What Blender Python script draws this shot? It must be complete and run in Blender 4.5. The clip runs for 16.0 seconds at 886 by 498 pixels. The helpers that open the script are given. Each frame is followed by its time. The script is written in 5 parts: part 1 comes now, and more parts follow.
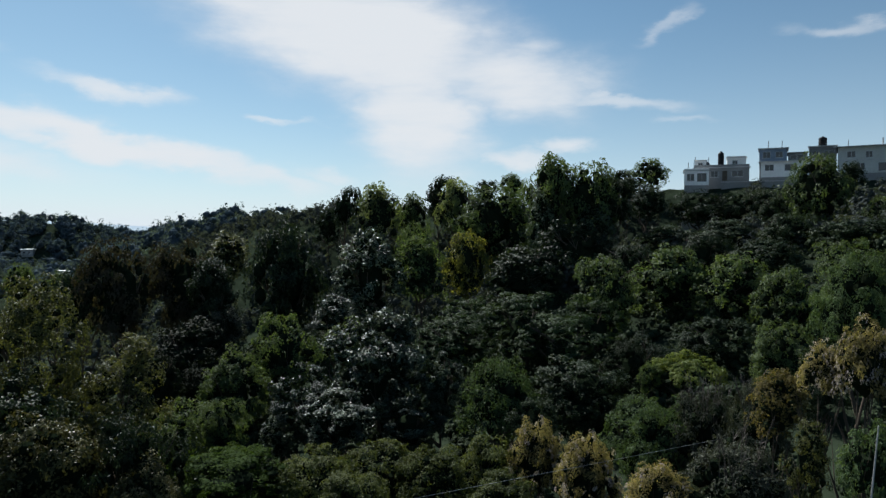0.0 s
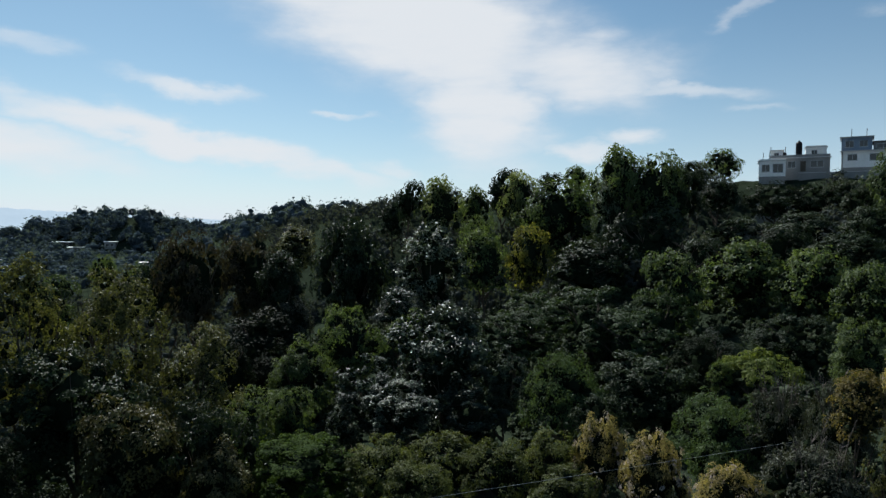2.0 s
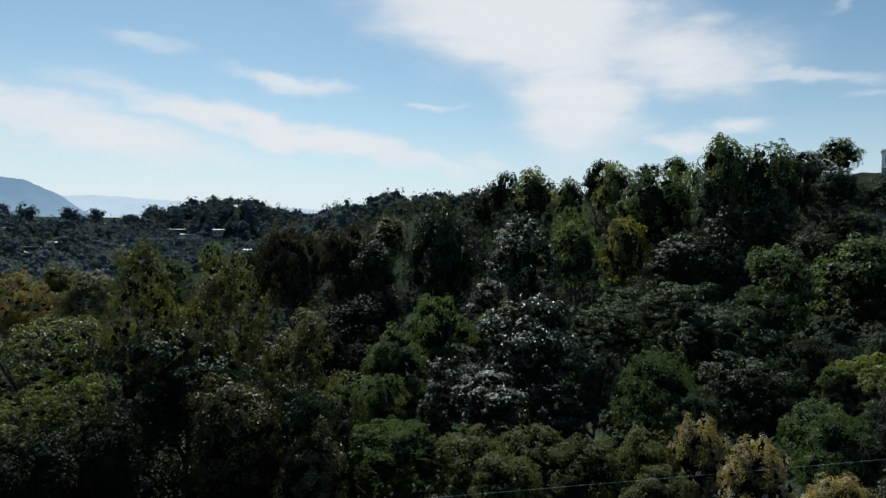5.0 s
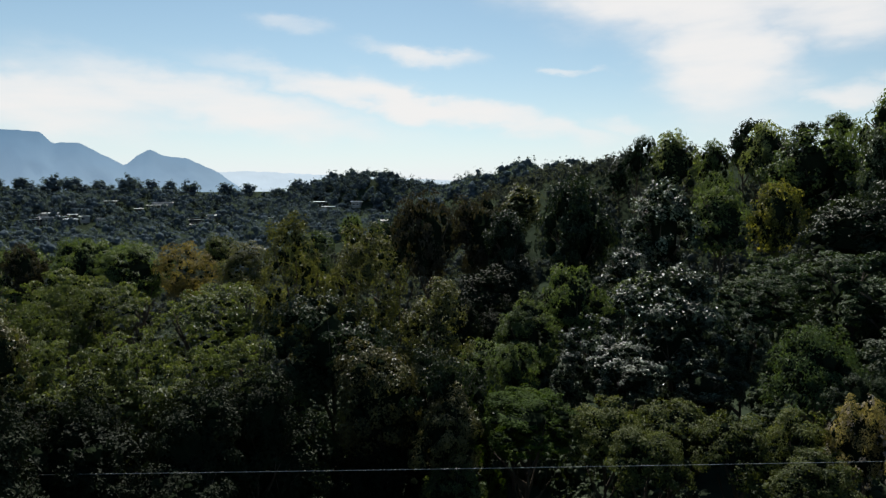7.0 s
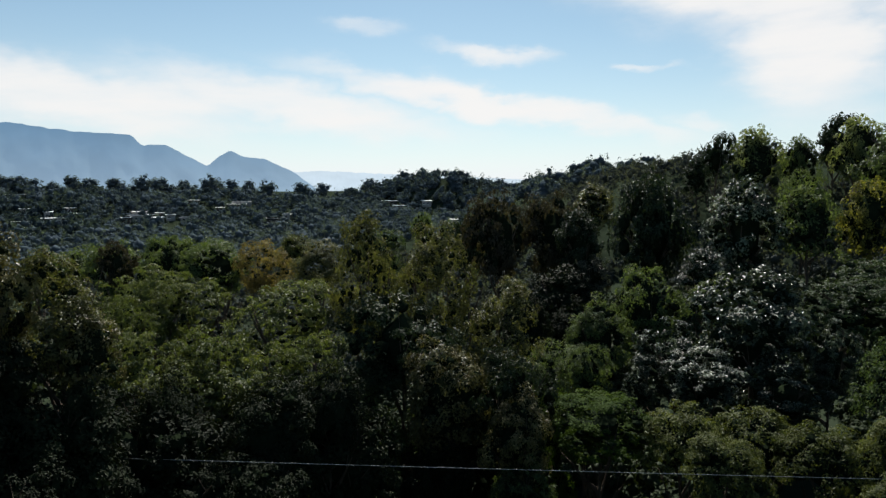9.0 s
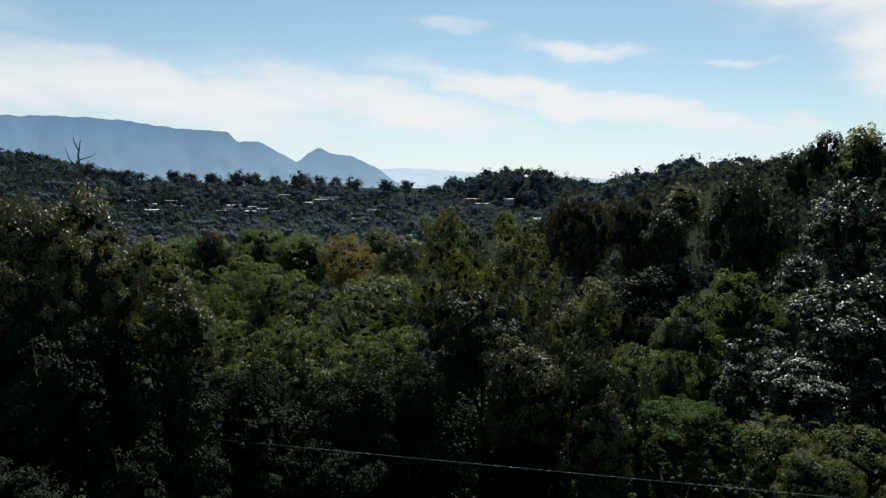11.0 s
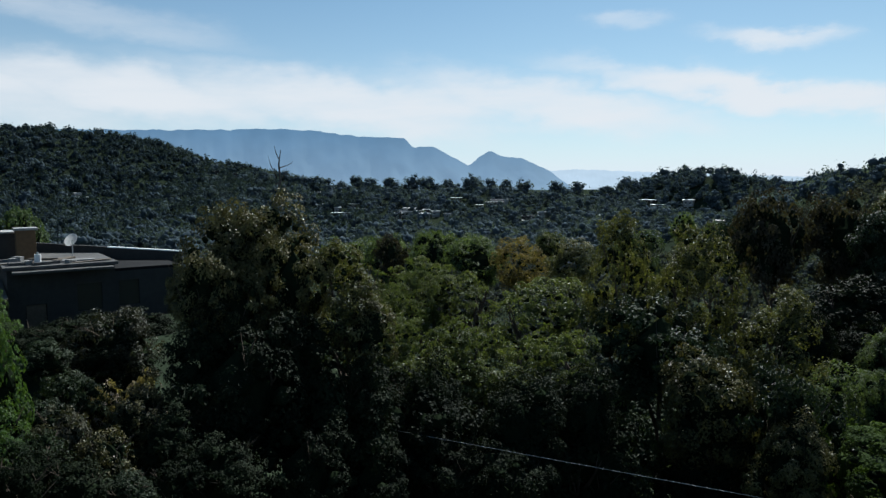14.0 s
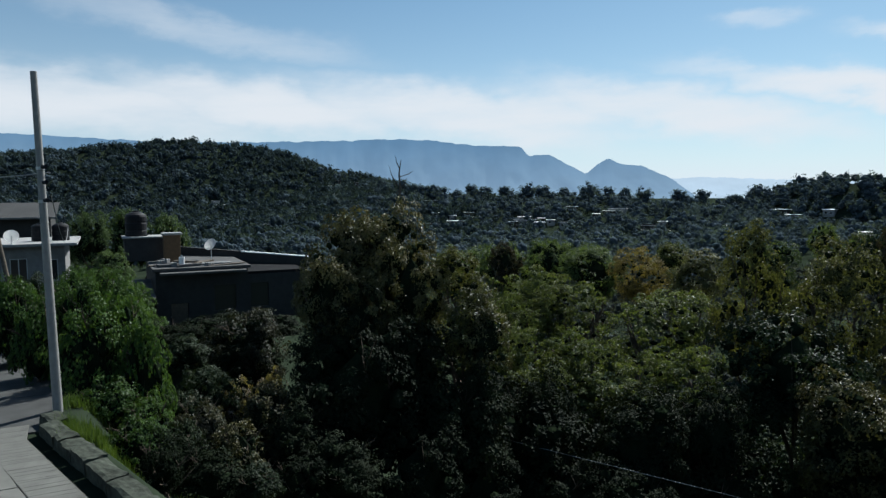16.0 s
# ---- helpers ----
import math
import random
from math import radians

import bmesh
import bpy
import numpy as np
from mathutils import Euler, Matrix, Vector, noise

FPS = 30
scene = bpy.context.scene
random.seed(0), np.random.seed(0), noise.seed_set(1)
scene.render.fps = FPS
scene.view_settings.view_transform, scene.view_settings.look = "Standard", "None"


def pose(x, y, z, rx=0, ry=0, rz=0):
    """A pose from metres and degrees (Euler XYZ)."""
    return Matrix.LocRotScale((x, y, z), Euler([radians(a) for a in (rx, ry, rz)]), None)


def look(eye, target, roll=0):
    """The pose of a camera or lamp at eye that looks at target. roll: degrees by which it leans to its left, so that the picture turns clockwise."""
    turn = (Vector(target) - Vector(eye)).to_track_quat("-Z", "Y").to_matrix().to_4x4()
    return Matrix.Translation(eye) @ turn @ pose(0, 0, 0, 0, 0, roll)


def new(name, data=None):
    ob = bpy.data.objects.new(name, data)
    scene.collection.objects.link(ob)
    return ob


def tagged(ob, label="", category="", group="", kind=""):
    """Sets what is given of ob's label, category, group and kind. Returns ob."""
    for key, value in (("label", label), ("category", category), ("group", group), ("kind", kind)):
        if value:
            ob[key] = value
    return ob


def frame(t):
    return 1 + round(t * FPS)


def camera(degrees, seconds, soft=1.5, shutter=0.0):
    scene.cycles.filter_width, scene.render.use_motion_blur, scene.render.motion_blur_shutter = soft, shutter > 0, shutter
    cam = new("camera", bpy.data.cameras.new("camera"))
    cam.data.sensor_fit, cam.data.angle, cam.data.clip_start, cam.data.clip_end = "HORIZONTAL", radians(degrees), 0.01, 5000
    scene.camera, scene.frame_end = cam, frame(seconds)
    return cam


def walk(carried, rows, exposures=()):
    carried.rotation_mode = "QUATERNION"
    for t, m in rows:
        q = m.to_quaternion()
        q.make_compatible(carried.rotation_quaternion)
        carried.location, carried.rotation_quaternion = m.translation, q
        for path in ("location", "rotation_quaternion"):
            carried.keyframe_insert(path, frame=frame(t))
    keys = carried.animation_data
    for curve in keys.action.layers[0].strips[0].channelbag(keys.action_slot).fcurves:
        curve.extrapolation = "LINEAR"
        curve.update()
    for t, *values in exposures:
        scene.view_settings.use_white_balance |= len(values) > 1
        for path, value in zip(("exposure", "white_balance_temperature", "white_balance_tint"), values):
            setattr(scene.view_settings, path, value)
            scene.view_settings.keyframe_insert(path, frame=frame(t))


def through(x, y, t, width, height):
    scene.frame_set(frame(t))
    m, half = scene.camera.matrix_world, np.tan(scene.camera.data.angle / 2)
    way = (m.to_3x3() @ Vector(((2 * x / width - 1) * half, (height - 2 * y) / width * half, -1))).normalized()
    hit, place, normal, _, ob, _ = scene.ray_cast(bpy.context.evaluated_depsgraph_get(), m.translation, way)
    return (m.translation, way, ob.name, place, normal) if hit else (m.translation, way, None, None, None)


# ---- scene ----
EYE, ARM = 4.4, 0.35
cam = camera(68.0, 16.0, soft=1.4)
ROWS = [
    (0, 0.00, -1.04, -0.55),
    (0.5, 1.09, -1.25, -0.60),
    (1, 2.11, -1.49, -0.66),
    (1.5, 4.19, -1.52, -0.70),
    (2, 5.46, -1.68, -0.59),
    (2.5, 6.62, -1.98, -1.02),
    (3, 8.32, -1.84, -1.22),
    (3.5, 10.00, -2.02, -1.48),
    (6, 18.25, -3.92, -0.31),
    (6.5, 22.08, -5.21, 0.14),
    (7, 24.79, -5.34, -0.07),
    (7.5, 26.67, -5.19, 0.13),
    (8, 27.65, -5.14, 0.10),
    (8.5, 29.08, -5.30, -0.02),
    (9, 30.87, -5.42, 0.07),
    (11.5, 40.27, -5.41, -0.33),
    (12, 42.94, -5.15, 0.22),
    (12.5, 45.87, -5.40, -0.20),
    (13, 48.01, -5.68, -0.29),
    (13.5, 51.06, -6.22, -0.05),
    (14, 52.72, -5.52, 0.11),
    (14.5, 54.20, -5.64, 0.58),
    (15, 56.81, -4.99, 0.89),
    (15.5, 61.02, -5.00, 0.41),
    (16, 62.68, -4.76, 0.13),
]
walk(cam, [(t, pose(ARM * (0.889 - math.sin(radians(yaw))), ARM * (math.cos(radians(yaw)) - 0.459), EYE, 90 + pitch, roll, yaw)) for t, yaw, pitch, roll in ROWS],
     [(0, 0.65, 5950, 6), (3.5, 0.65, 5950, 6), (6, 0.65, 6150, 6), (7, 0.78, 6400, 8), (9, 0.84, 6400, 8), (11.5, 0.75, 6100, 6), (12.5, 0.7, 5850, 5), (16, 0.67, 5800, 5)])

# ---- sky and sun ----
SUN_AZ, SUN_EL = 30.0, 43.0          # degrees left of +y, degrees up
SKY, CLOUD = 0.05, 0.51


def sky_world():
    world = bpy.data.worlds.new("sky")
    world.use_nodes = True
    nt = world.node_tree
    nt.nodes.clear()
    N, L = nt.nodes.new, nt.links.new

    def mth(op, a, b=None, clamp=False):
        n = N("ShaderNodeMath")
        n.operation, n.use_clamp = op, clamp
        for i, v in enumerate((a, b)):
            if v is None:
                continue
            if isinstance(v, (int, float)):
                n.inputs[i].default_value = v
            else:
                L(v, n.inputs[i])
        return n.outputs[0]

    out, bg = N("ShaderNodeOutputWorld"), N("ShaderNodeBackground")
    sky = N("ShaderNodeTexSky")
    sky.sky_type, sky.sun_disc = "NISHITA", False
    sky.sun_elevation, sky.sun_rotation = radians(SUN_EL), radians(-SUN_AZ)
    sky.air_density, sky.dust_density, sky.ozone_density = 1.0, 0.3, 1.4
    co = N("ShaderNodeTexCoord")
    sep = N("ShaderNodeSeparateXYZ")
    L(co.outputs["Generated"], sep.inputs[0])
    x, y, z = sep.outputs
    az = mth("MULTIPLY", mth("ARCTAN2", mth("MULTIPLY", x, -1.0), y), 57.2958)
    el = mth("MULTIPLY", mth("ARCSINE", z), 57.2958)
    # wispy warp of the clouds' outlines
    comb = N("ShaderNodeCombineXYZ")
    L(az, comb.inputs[0]), L(mth("MULTIPLY", el, 2.2), comb.inputs[1])
    warp = N("ShaderNodeTexNoise")
    warp.inputs["Scale"].default_value, warp.inputs["Detail"].default_value = 0.16, 6.0
    warp.inputs["Roughness"].default_value = 0.55
    L(comb.outputs[0], warp.inputs["Vector"])
    wsep = N("ShaderNodeSeparateXYZ")
    L(warp.outputs["Color"], wsep.inputs[0])
    azw = mth("ADD", az, mth("MULTIPLY", mth("SUBTRACT", wsep.outputs[0], 0.5), 9.0))
    elw = mth("ADD", el, mth("MULTIPLY", mth("SUBTRACT", wsep.outputs[1], 0.5), 4.0))
    total = None
    for caz, cel, ra, re, turn, amount in CLOUDS:
        c, s = math.cos(radians(turn)), math.sin(radians(turn))
        da, de = mth("SUBTRACT", azw, caz), mth("SUBTRACT", elw, cel)
        u = mth("DIVIDE", mth("ADD", mth("MULTIPLY", da, c), mth("MULTIPLY", de, s)), ra)
        v = mth("DIVIDE", mth("SUBTRACT", mth("MULTIPLY", de, c), mth("MULTIPLY", da, s)), re)
        q = mth("ADD", mth("MULTIPLY", u, u), mth("MULTIPLY", v, v))
        m = mth("MULTIPLY", mth("EXPONENT", mth("MULTIPLY", mth("POWER", q, 1.4), -0.9)), amount)
        total = m if total is None else mth("MAXIMUM", total, m)
    streak = N("ShaderNodeTexNoise")
    streak.inputs["Scale"].default_value, streak.inputs["Detail"].default_value = 0.1, 8.0
    streak.inputs["Roughness"].default_value = 0.6
    comb2 = N("ShaderNodeCombineXYZ")
    L(mth("ADD", az, mth("MULTIPLY", el, 1.2)), comb2.inputs[0]), L(mth("MULTIPLY", el, 5.0), comb2.inputs[1])
    L(comb2.outputs[0], streak.inputs["Vector"])
    body = mth("MULTIPLY", total, mth("ADD", 0.55, mth("MULTIPLY", streak.outputs["Fac"], 0.95)))
    ramp = N("ShaderNodeMapRange")
    ramp.interpolation_type = "SMOOTHSTEP"
    L(body, ramp.inputs["Value"])
    ramp.inputs["From Min"].default_value, ramp.inputs["From Max"].default_value = 0.02, 1.2
    # veil of bright haze that thickens towards the horizon
    veil = mth("MULTIPLY", mth("EXPONENT", mth("MULTIPLY", mth("MAXIMUM", el, 0.0), -0.15)), 0.86)
    scaled = N("ShaderNodeVectorMath")
    scaled.operation = "MULTIPLY"
    L(sky.outputs[0], scaled.inputs[0])
    scaled.inputs[1].default_value = (SKY * 0.85, SKY * 1.01, SKY * 0.98)

    def mix(fac, a, colour):
        n = N("ShaderNodeMix")
        n.data_type = "RGBA"
        L(fac, n.inputs[0]), L(a, n.inputs[6])
        n.inputs[7].default_value = (*colour, 1)
        return n.outputs[2]

    col = mix(veil, scaled.outputs[0], (0.49, 0.5, 0.57))
    col = mix(mth("MULTIPLY", ramp.outputs[0], 0.95), col, (CLOUD * 1.04, CLOUD * 1.0, CLOUD * 0.98))
    L(col, bg.inputs[0])
    L(bg.outputs[0], out.inputs[0])
    scene.world = world


# cloud banks: bearing and height of the middle, half length, half width, turn (degrees), density
CLOUDS = [
    (7.2, 16.9, 14.5, 4.7, 12, 1.25),
    (2.3, 10.6, 6.4, 4.9, 35, 1.1),
    (16.1, 18.9, 11.2, 2.2, 15, 1.0),
    (-5.5, 13.5, 8.3, 3.0, 5, 1.0),
    (-14.1, 11.5, 6.4, 0.7, 6, 0.75),
    (13.8, 9.9, 2.5, 0.4, 8, 0.6),
    (-10.4, 8.2, 3.1, 0.9, -5, 0.85),
    (-5.9, 6.9, 3.1, 0.9, 2, 0.85),
    (-18.5, 16.9, 2.4, 0.7, -28, 0.5),
    (-31.4, 15.5, 3.4, 0.6, 6, 0.55),
    (-20.2, 9.6, 2.2, 0.4, 3, 0.4),
    (26.7, 11.0, 4.9, 0.8, 8, 0.8),
    (9.5, 5.2, 3.4, 0.8, 12, 0.6),
    (62.3, 6.8, 14.5, 2.4, 8, 1.0),
    (43.5, 6.8, 14.5, 2.0, 8, 1.0),
    (26.0, 6.9, 16.0, 1.2, 10, 1.1),
    (26.7, 11.0, 3.9, 0.7, 2, 0.55),
    (37.7, 13.3, 3.4, 0.8, 3, 0.5),
    (3.6, 11.3, 4.4, 1.5, 0, 0.5),
    (92.8, 6.7, 15.9, 2.5, 3, 0.95),
    (76.2, 7.3, 15.9, 2.2, 3, 1.0),
    (82.7, 13.1, 14.5, 1.4, 8, 0.5),
    (58.0, 7.2, 14.5, 2.1, 4, 1.0),
    (96.2, 7.4, 14.5, 2.0, 0, 0.9),
    (110.1, 5.5, 19.0, 2.2, 0, 0.6),
]
sky_world()
lamp = bpy.data.lights.new("sun", "SUN")
lamp.energy, lamp.angle, lamp.color = 5.0, radians(0.6), (1.0, 0.95, 0.86)
sun = new("sun", lamp)
sun.matrix_world = look((0, 0, 0), (math.sin(radians(SUN_AZ)) * math.cos(radians(SUN_EL)), -math.cos(radians(SUN_AZ)) * math.cos(radians(SUN_EL)), -math.sin(radians(SUN_EL))))
sun.location = (0, 0, 60)


# ---- materials ----
def mat(name, base, rough=0.8, var=0.3, scale=6.0, bump=0.2, spec=0.3, metal=0.0, rand=0.0):
    m = bpy.data.materials.new(name)
    m.use_nodes = True
    nt = m.node_tree
    b = nt.nodes["Principled BSDF"]
    N, L = nt.nodes.new, nt.links.new
    co = N("ShaderNodeTexCoord")
    n1, n2 = N("ShaderNodeTexNoise"), N("ShaderNodeTexNoise")
    n1.inputs["Scale"].default_value, n2.inputs["Scale"].default_value = scale, scale * 0.13
    n1.inputs["Detail"].default_value = n2.inputs["Detail"].default_value = 6
    for n in (n1, n2):
        L(co.outputs["Object"], n.inputs["Vector"])
    add = N("ShaderNodeMath")
    L(n1.outputs["Fac"], add.inputs[0]), L(n2.outputs["Fac"], add.inputs[1])
    src = add.outputs[0]
    if rand:
        info = N("ShaderNodeObjectInfo")
        k = N("ShaderNodeMath")
        k.operation = "MULTIPLY_ADD"
        L(info.outputs["Random"], k.inputs[0])
        k.inputs[1].default_value = rand
        L(src, k.inputs[2])
        src = k.outputs[0]
    ramp = N("ShaderNodeMapRange")
    L(src, ramp.inputs[0])
    ramp.inputs[1].default_value, ramp.inputs[2].default_value = 0.6, 1.4
    ramp.inputs[3].default_value, ramp.inputs[4].default_value = 1 - var, 1 + var
    mul = N("ShaderNodeVectorMath")
    mul.operation = "SCALE"
    mul.inputs[0].default_value = base
    L(ramp.outputs[0], mul.inputs["Scale"])
    L(mul.outputs[0], b.inputs["Base Color"])
    b.inputs["Roughness"].default_value, b.inputs["Metallic"].default_value = rough, metal
    b.inputs["Specular IOR Level"].default_value = spec
    if bump:
        bp = N("ShaderNodeBump")
        bp.inputs["Strength"].default_value, bp.inputs["Distance"].default_value = bump, 0.02
        L(n1.outputs["Fac"], bp.inputs["Height"])
        L(bp.outputs[0], b.inputs["Normal"])
    return m


def leaf_mat(name, base, tip, rough=0.45, spec=0.5, through=0.35, low=0.45, relief=0.0):
    """Leaves: two tones that vary leaf by leaf and tree by tree, a waxy gloss, light shining through."""
    m = bpy.data.materials.new(name)
    m.use_nodes = True
    nt = m.node_tree
    b, out = nt.nodes["Principled BSDF"], nt.nodes["Material Output"]
    N, L = nt.nodes.new, nt.links.new
    geo, info = N("ShaderNodeNewGeometry"), N("ShaderNodeObjectInfo")
    co, n1 = N("ShaderNodeTexCoord"), N("ShaderNodeTexNoise")
    n1.inputs["Scale"].default_value = 2.2
    L(co.outputs["Object"], n1.inputs["Vector"])
    a = N("ShaderNodeMath")
    a.operation = "MULTIPLY_ADD"
    L(geo.outputs["Random Per Island"], a.inputs[0])
    a.inputs[1].default_value = 0.42
    L(n1.outputs["Fac"], a.inputs[2])
    a2 = N("ShaderNodeMath")
    a2.operation = "MULTIPLY_ADD"
    L(info.outputs["Random"], a2.inputs[0])
    a2.inputs[1].default_value = 0.35
    L(a.outputs[0], a2.inputs[2])
    mp = N("ShaderNodeMapRange")
    L(a2.outputs[0], mp.inputs[0])
    mp.inputs[1].default_value, mp.inputs[2].default_value = low, 1.35
    mx = N("ShaderNodeMix")
    mx.data_type = "RGBA"
    L(mp.outputs[0], mx.inputs[0])
    mx.inputs[6].default_value, mx.inputs[7].default_value = (base[0] * 0.9, base[1] * 0.8, base[2] * 1.0, 1), (tip[0] * 0.95, tip[1] * 0.85, tip[2] * 1.0, 1)
    L(mx.outputs[2], b.inputs["Base Color"])
    b.inputs["Roughness"].default_value, b.inputs["Specular IOR Level"].default_value = rough, spec * 0.4
    if relief:
        n2, bp = N("ShaderNodeTexNoise"), N("ShaderNodeBump")
        n2.inputs["Scale"].default_value, n2.inputs["Detail"].default_value = 1.1, 5.0
        L(co.outputs["Object"], n2.inputs["Vector"])
        bp.inputs["Strength"].default_value, bp.inputs["Distance"].default_value = 1.0, relief
        L(n2.outputs["Fac"], bp.inputs["Height"])
        L(bp.outputs[0], b.inputs["Normal"])
    tr = N("ShaderNodeBsdfTranslucent")
    warm = N("ShaderNodeMix")
    warm.data_type, warm.blend_type = "RGBA", "MULTIPLY"
    warm.inputs[0].default_value = 1.0
    L(mx.outputs[2], warm.inputs[6])
    warm.inputs[7].default_value = (1.5, 1.5, 0.6, 1)
    L(warm.outputs[2], tr.inputs[0])
    ms = N("ShaderNodeMixShader")
    ms.inputs[0].default_value = through * 0.75
    L(b.outputs[0], ms.inputs[1]), L(tr.outputs[0], ms.inputs[2])
    L(ms.outputs[0], out.inputs[0])
    return m


LEAF = {
    "dark": leaf_mat("leaf_dark", (0.01, 0.019, 0.009), (0.04, 0.066, 0.026), 0.55, 0.3, 0.2),
    "green": leaf_mat("leaf_green", (0.022, 0.042, 0.015), (0.11, 0.165, 0.055), 0.55, 0.35, 0.5),
    "tall": leaf_mat("leaf_ash", (0.018, 0.036, 0.016), (0.1, 0.145, 0.06), 0.42, 0.8, 0.3),
    "lime": leaf_mat("leaf_lime", (0.07, 0.105, 0.04), (0.19, 0.24, 0.095), 0.55, 0.3, 0.65),
    "brown": leaf_mat("leaf_brown", (0.02, 0.021, 0.014), (0.062, 0.06, 0.034), 0.68, 0.2, 0.25),
    "olive": leaf_mat("leaf_olive", (0.025, 0.036, 0.012), (0.118, 0.132, 0.041), 0.5, 0.4, 0.45),
    # besides real gloss, sun glints are painted as pale tips on dark leaves
    "silver": leaf_mat("leaf_glint", (0.016, 0.03, 0.014), (0.2, 0.27, 0.15), 0.45, 0.6, 0.1, 0.8),
    "yellow": leaf_mat("leaf_yellow", (0.06, 0.075, 0.016), (0.24, 0.25, 0.055), 0.55, 0.3, 0.6),
    "feather": leaf_mat("leaf_feather", (0.014, 0.03, 0.01), (0.052, 0.09, 0.03), 0.55, 0.3, 0.3),
    "fine": leaf_mat("leaf_fine", (0.032, 0.06, 0.022), (0.1, 0.16, 0.055), 0.5, 0.25, 0.35),
    "umbrella": leaf_mat("leaf_umbrella", (0.07, 0.11, 0.022), (0.18, 0.23, 0.05), 0.5, 0.25, 0.4),
    "dry": leaf_mat("leaf_dry", (0.085, 0.085, 0.034), (0.34, 0.31, 0.13), 0.7, 0.2, 0.5, 0.5),
    "amber": leaf_mat("leaf_amber", (0.07, 0.07, 0.024), (0.2, 0.172, 0.058), 0.6, 0.25, 0.5),
    "grey": leaf_mat("leaf_grey", (0.03, 0.042, 0.024), (0.09, 0.105, 0.065), 0.5, 0.25, 0.2),
    "bright": leaf_mat("leaf_bright", (0.022, 0.048, 0.008), (0.07, 0.118, 0.02), 0.6, 0.05, 0.4),
    "dense": leaf_mat("leaf_dense", (0.022, 0.036, 0.01), (0.12, 0.15, 0.04), 0.5, 0.2, 0.35),
    "leafy": leaf_mat("leaf_leafy", (0.023, 0.04, 0.013), (0.11, 0.147, 0.043), 0.5, 0.4, 0.5),
    "ivy": leaf_mat("leaf_ivy", (0.012, 0.017, 0.006), (0.15, 0.15, 0.048), 0.45, 0.4, 0.15, 0.55),
    "vine": leaf_mat("leaf_vine", (0.018, 0.048, 0.01), (0.075, 0.14, 0.03), 0.45, 0.3, 0.38),
    # thicket leaves hold the shade below the canopies as near-black colour
    "thicket": leaf_mat("leaf_thicket_shade", (0.006, 0.011, 0.005), (0.022, 0.034, 0.014), 0.65, 0.12, 0.1),
    "greyleaf": leaf_mat("leaf_greyleaf", (0.015, 0.023, 0.011), (0.1, 0.105, 0.06), 0.45, 0.3, 0.2, 0.6),
}
# crown interior shade as a near-black colour, for the cores behind the leaves
INNER = mat("crown_core_shade", (0.014, 0.02, 0.011), 1.0, 0.4, 14, 0, 0.0)
BARK = mat("bark", (0.07, 0.055, 0.042), 0.9, 0.4, 9, 0.5, 0.15)
SOIL = mat("soil", (0.021, 0.028, 0.018), 1.0, 0.6, 0.6, 0.3, 0.0)
# far and hill leaves: distance haze mixed into the colour as blue
FARLEAF = leaf_mat("leaf_far_haze", (0.07, 0.104, 0.106), (0.096, 0.136, 0.134), 0.9, 0.0, 0.35, 0.45, 0.5)
HILLLEAF = leaf_mat("leaf_hill_haze", (0.033, 0.053, 0.053), (0.046, 0.07, 0.066), 0.9, 0.0, 0.3, 0.45, 0.5)
# undergrowth green darkened to carry the shadow between the trees
UNDERLEAF = leaf_mat("leaf_undergrowth_shade", (0.014, 0.024, 0.011), (0.042, 0.066, 0.026), 0.65, 0.15, 0.2)
# scrub leaves paler and bluer, with some haze put into the colour
SCRUB = leaf_mat("leaf_scrub_haze", (0.046, 0.062, 0.054), (0.086, 0.106, 0.084), 0.9, 0.0, 0.3, 0.45, 0.3)
GRASS = leaf_mat("leaf_grass", (0.04, 0.08, 0.015), (0.1, 0.16, 0.035), 0.55, 0.25, 0.35)
TWIG = mat("bare_wood", (0.09, 0.075, 0.065), 0.85, 0.3, 20, 0.2)
SEED = leaf_mat("seed_heads", (0.25, 0.24, 0.19), (0.5, 0.47, 0.38), 0.8, 0.1, 0.3)
STONE = mat("kerb_stone", (0.05, 0.055, 0.043), 0.95, 0.65, 9, 1.0, 0.1)
CONCRETE = mat("concrete", (0.28, 0.275, 0.265), 0.85, 0.25, 5, 0.3)
PAVING = mat("cast_concrete", (0.115, 0.112, 0.1), 0.9, 0.3, 3, 0.4)
# paving darkened by colour to stand for shadow on the far road
SHADEPAVING = mat("shaded_paving", (0.045, 0.045, 0.043), 0.9, 0.4, 2.5, 0.5)
POLE = mat("pole_concrete", (0.24, 0.235, 0.225), 0.8, 0.2, 7, 0.2)
# block grey lowered to near black, with the walls' shade in the colour
BLOCK = mat("shaded_grey_block", (0.038, 0.037, 0.036), 0.9, 0.3, 4, 0.4)
PALEPLASTER = mat("pale_plaster", (0.5, 0.5, 0.46), 0.85, 0.2, 3, 0.15)
BLUEPLASTER = mat("blue_grey_plaster", (0.2, 0.24, 0.3), 0.85, 0.2, 3, 0.15)
PLASTER = mat("white_plaster", (0.78, 0.77, 0.75), 0.8, 0.15, 3, 0.15, rand=0.2)
GREYPLASTER = mat("grey_plaster", (0.24, 0.235, 0.23), 0.85, 0.2, 3, 0.15, rand=0.3)
ROOFSLAB = mat("roof_slab", (0.45, 0.44, 0.43), 0.7, 0.3, 2, 0.2, rand=0.3)
DARKGLASS = mat("dark_glass", (0.02, 0.022, 0.025), 0.15, 0.1, 2, 0, 0.6)
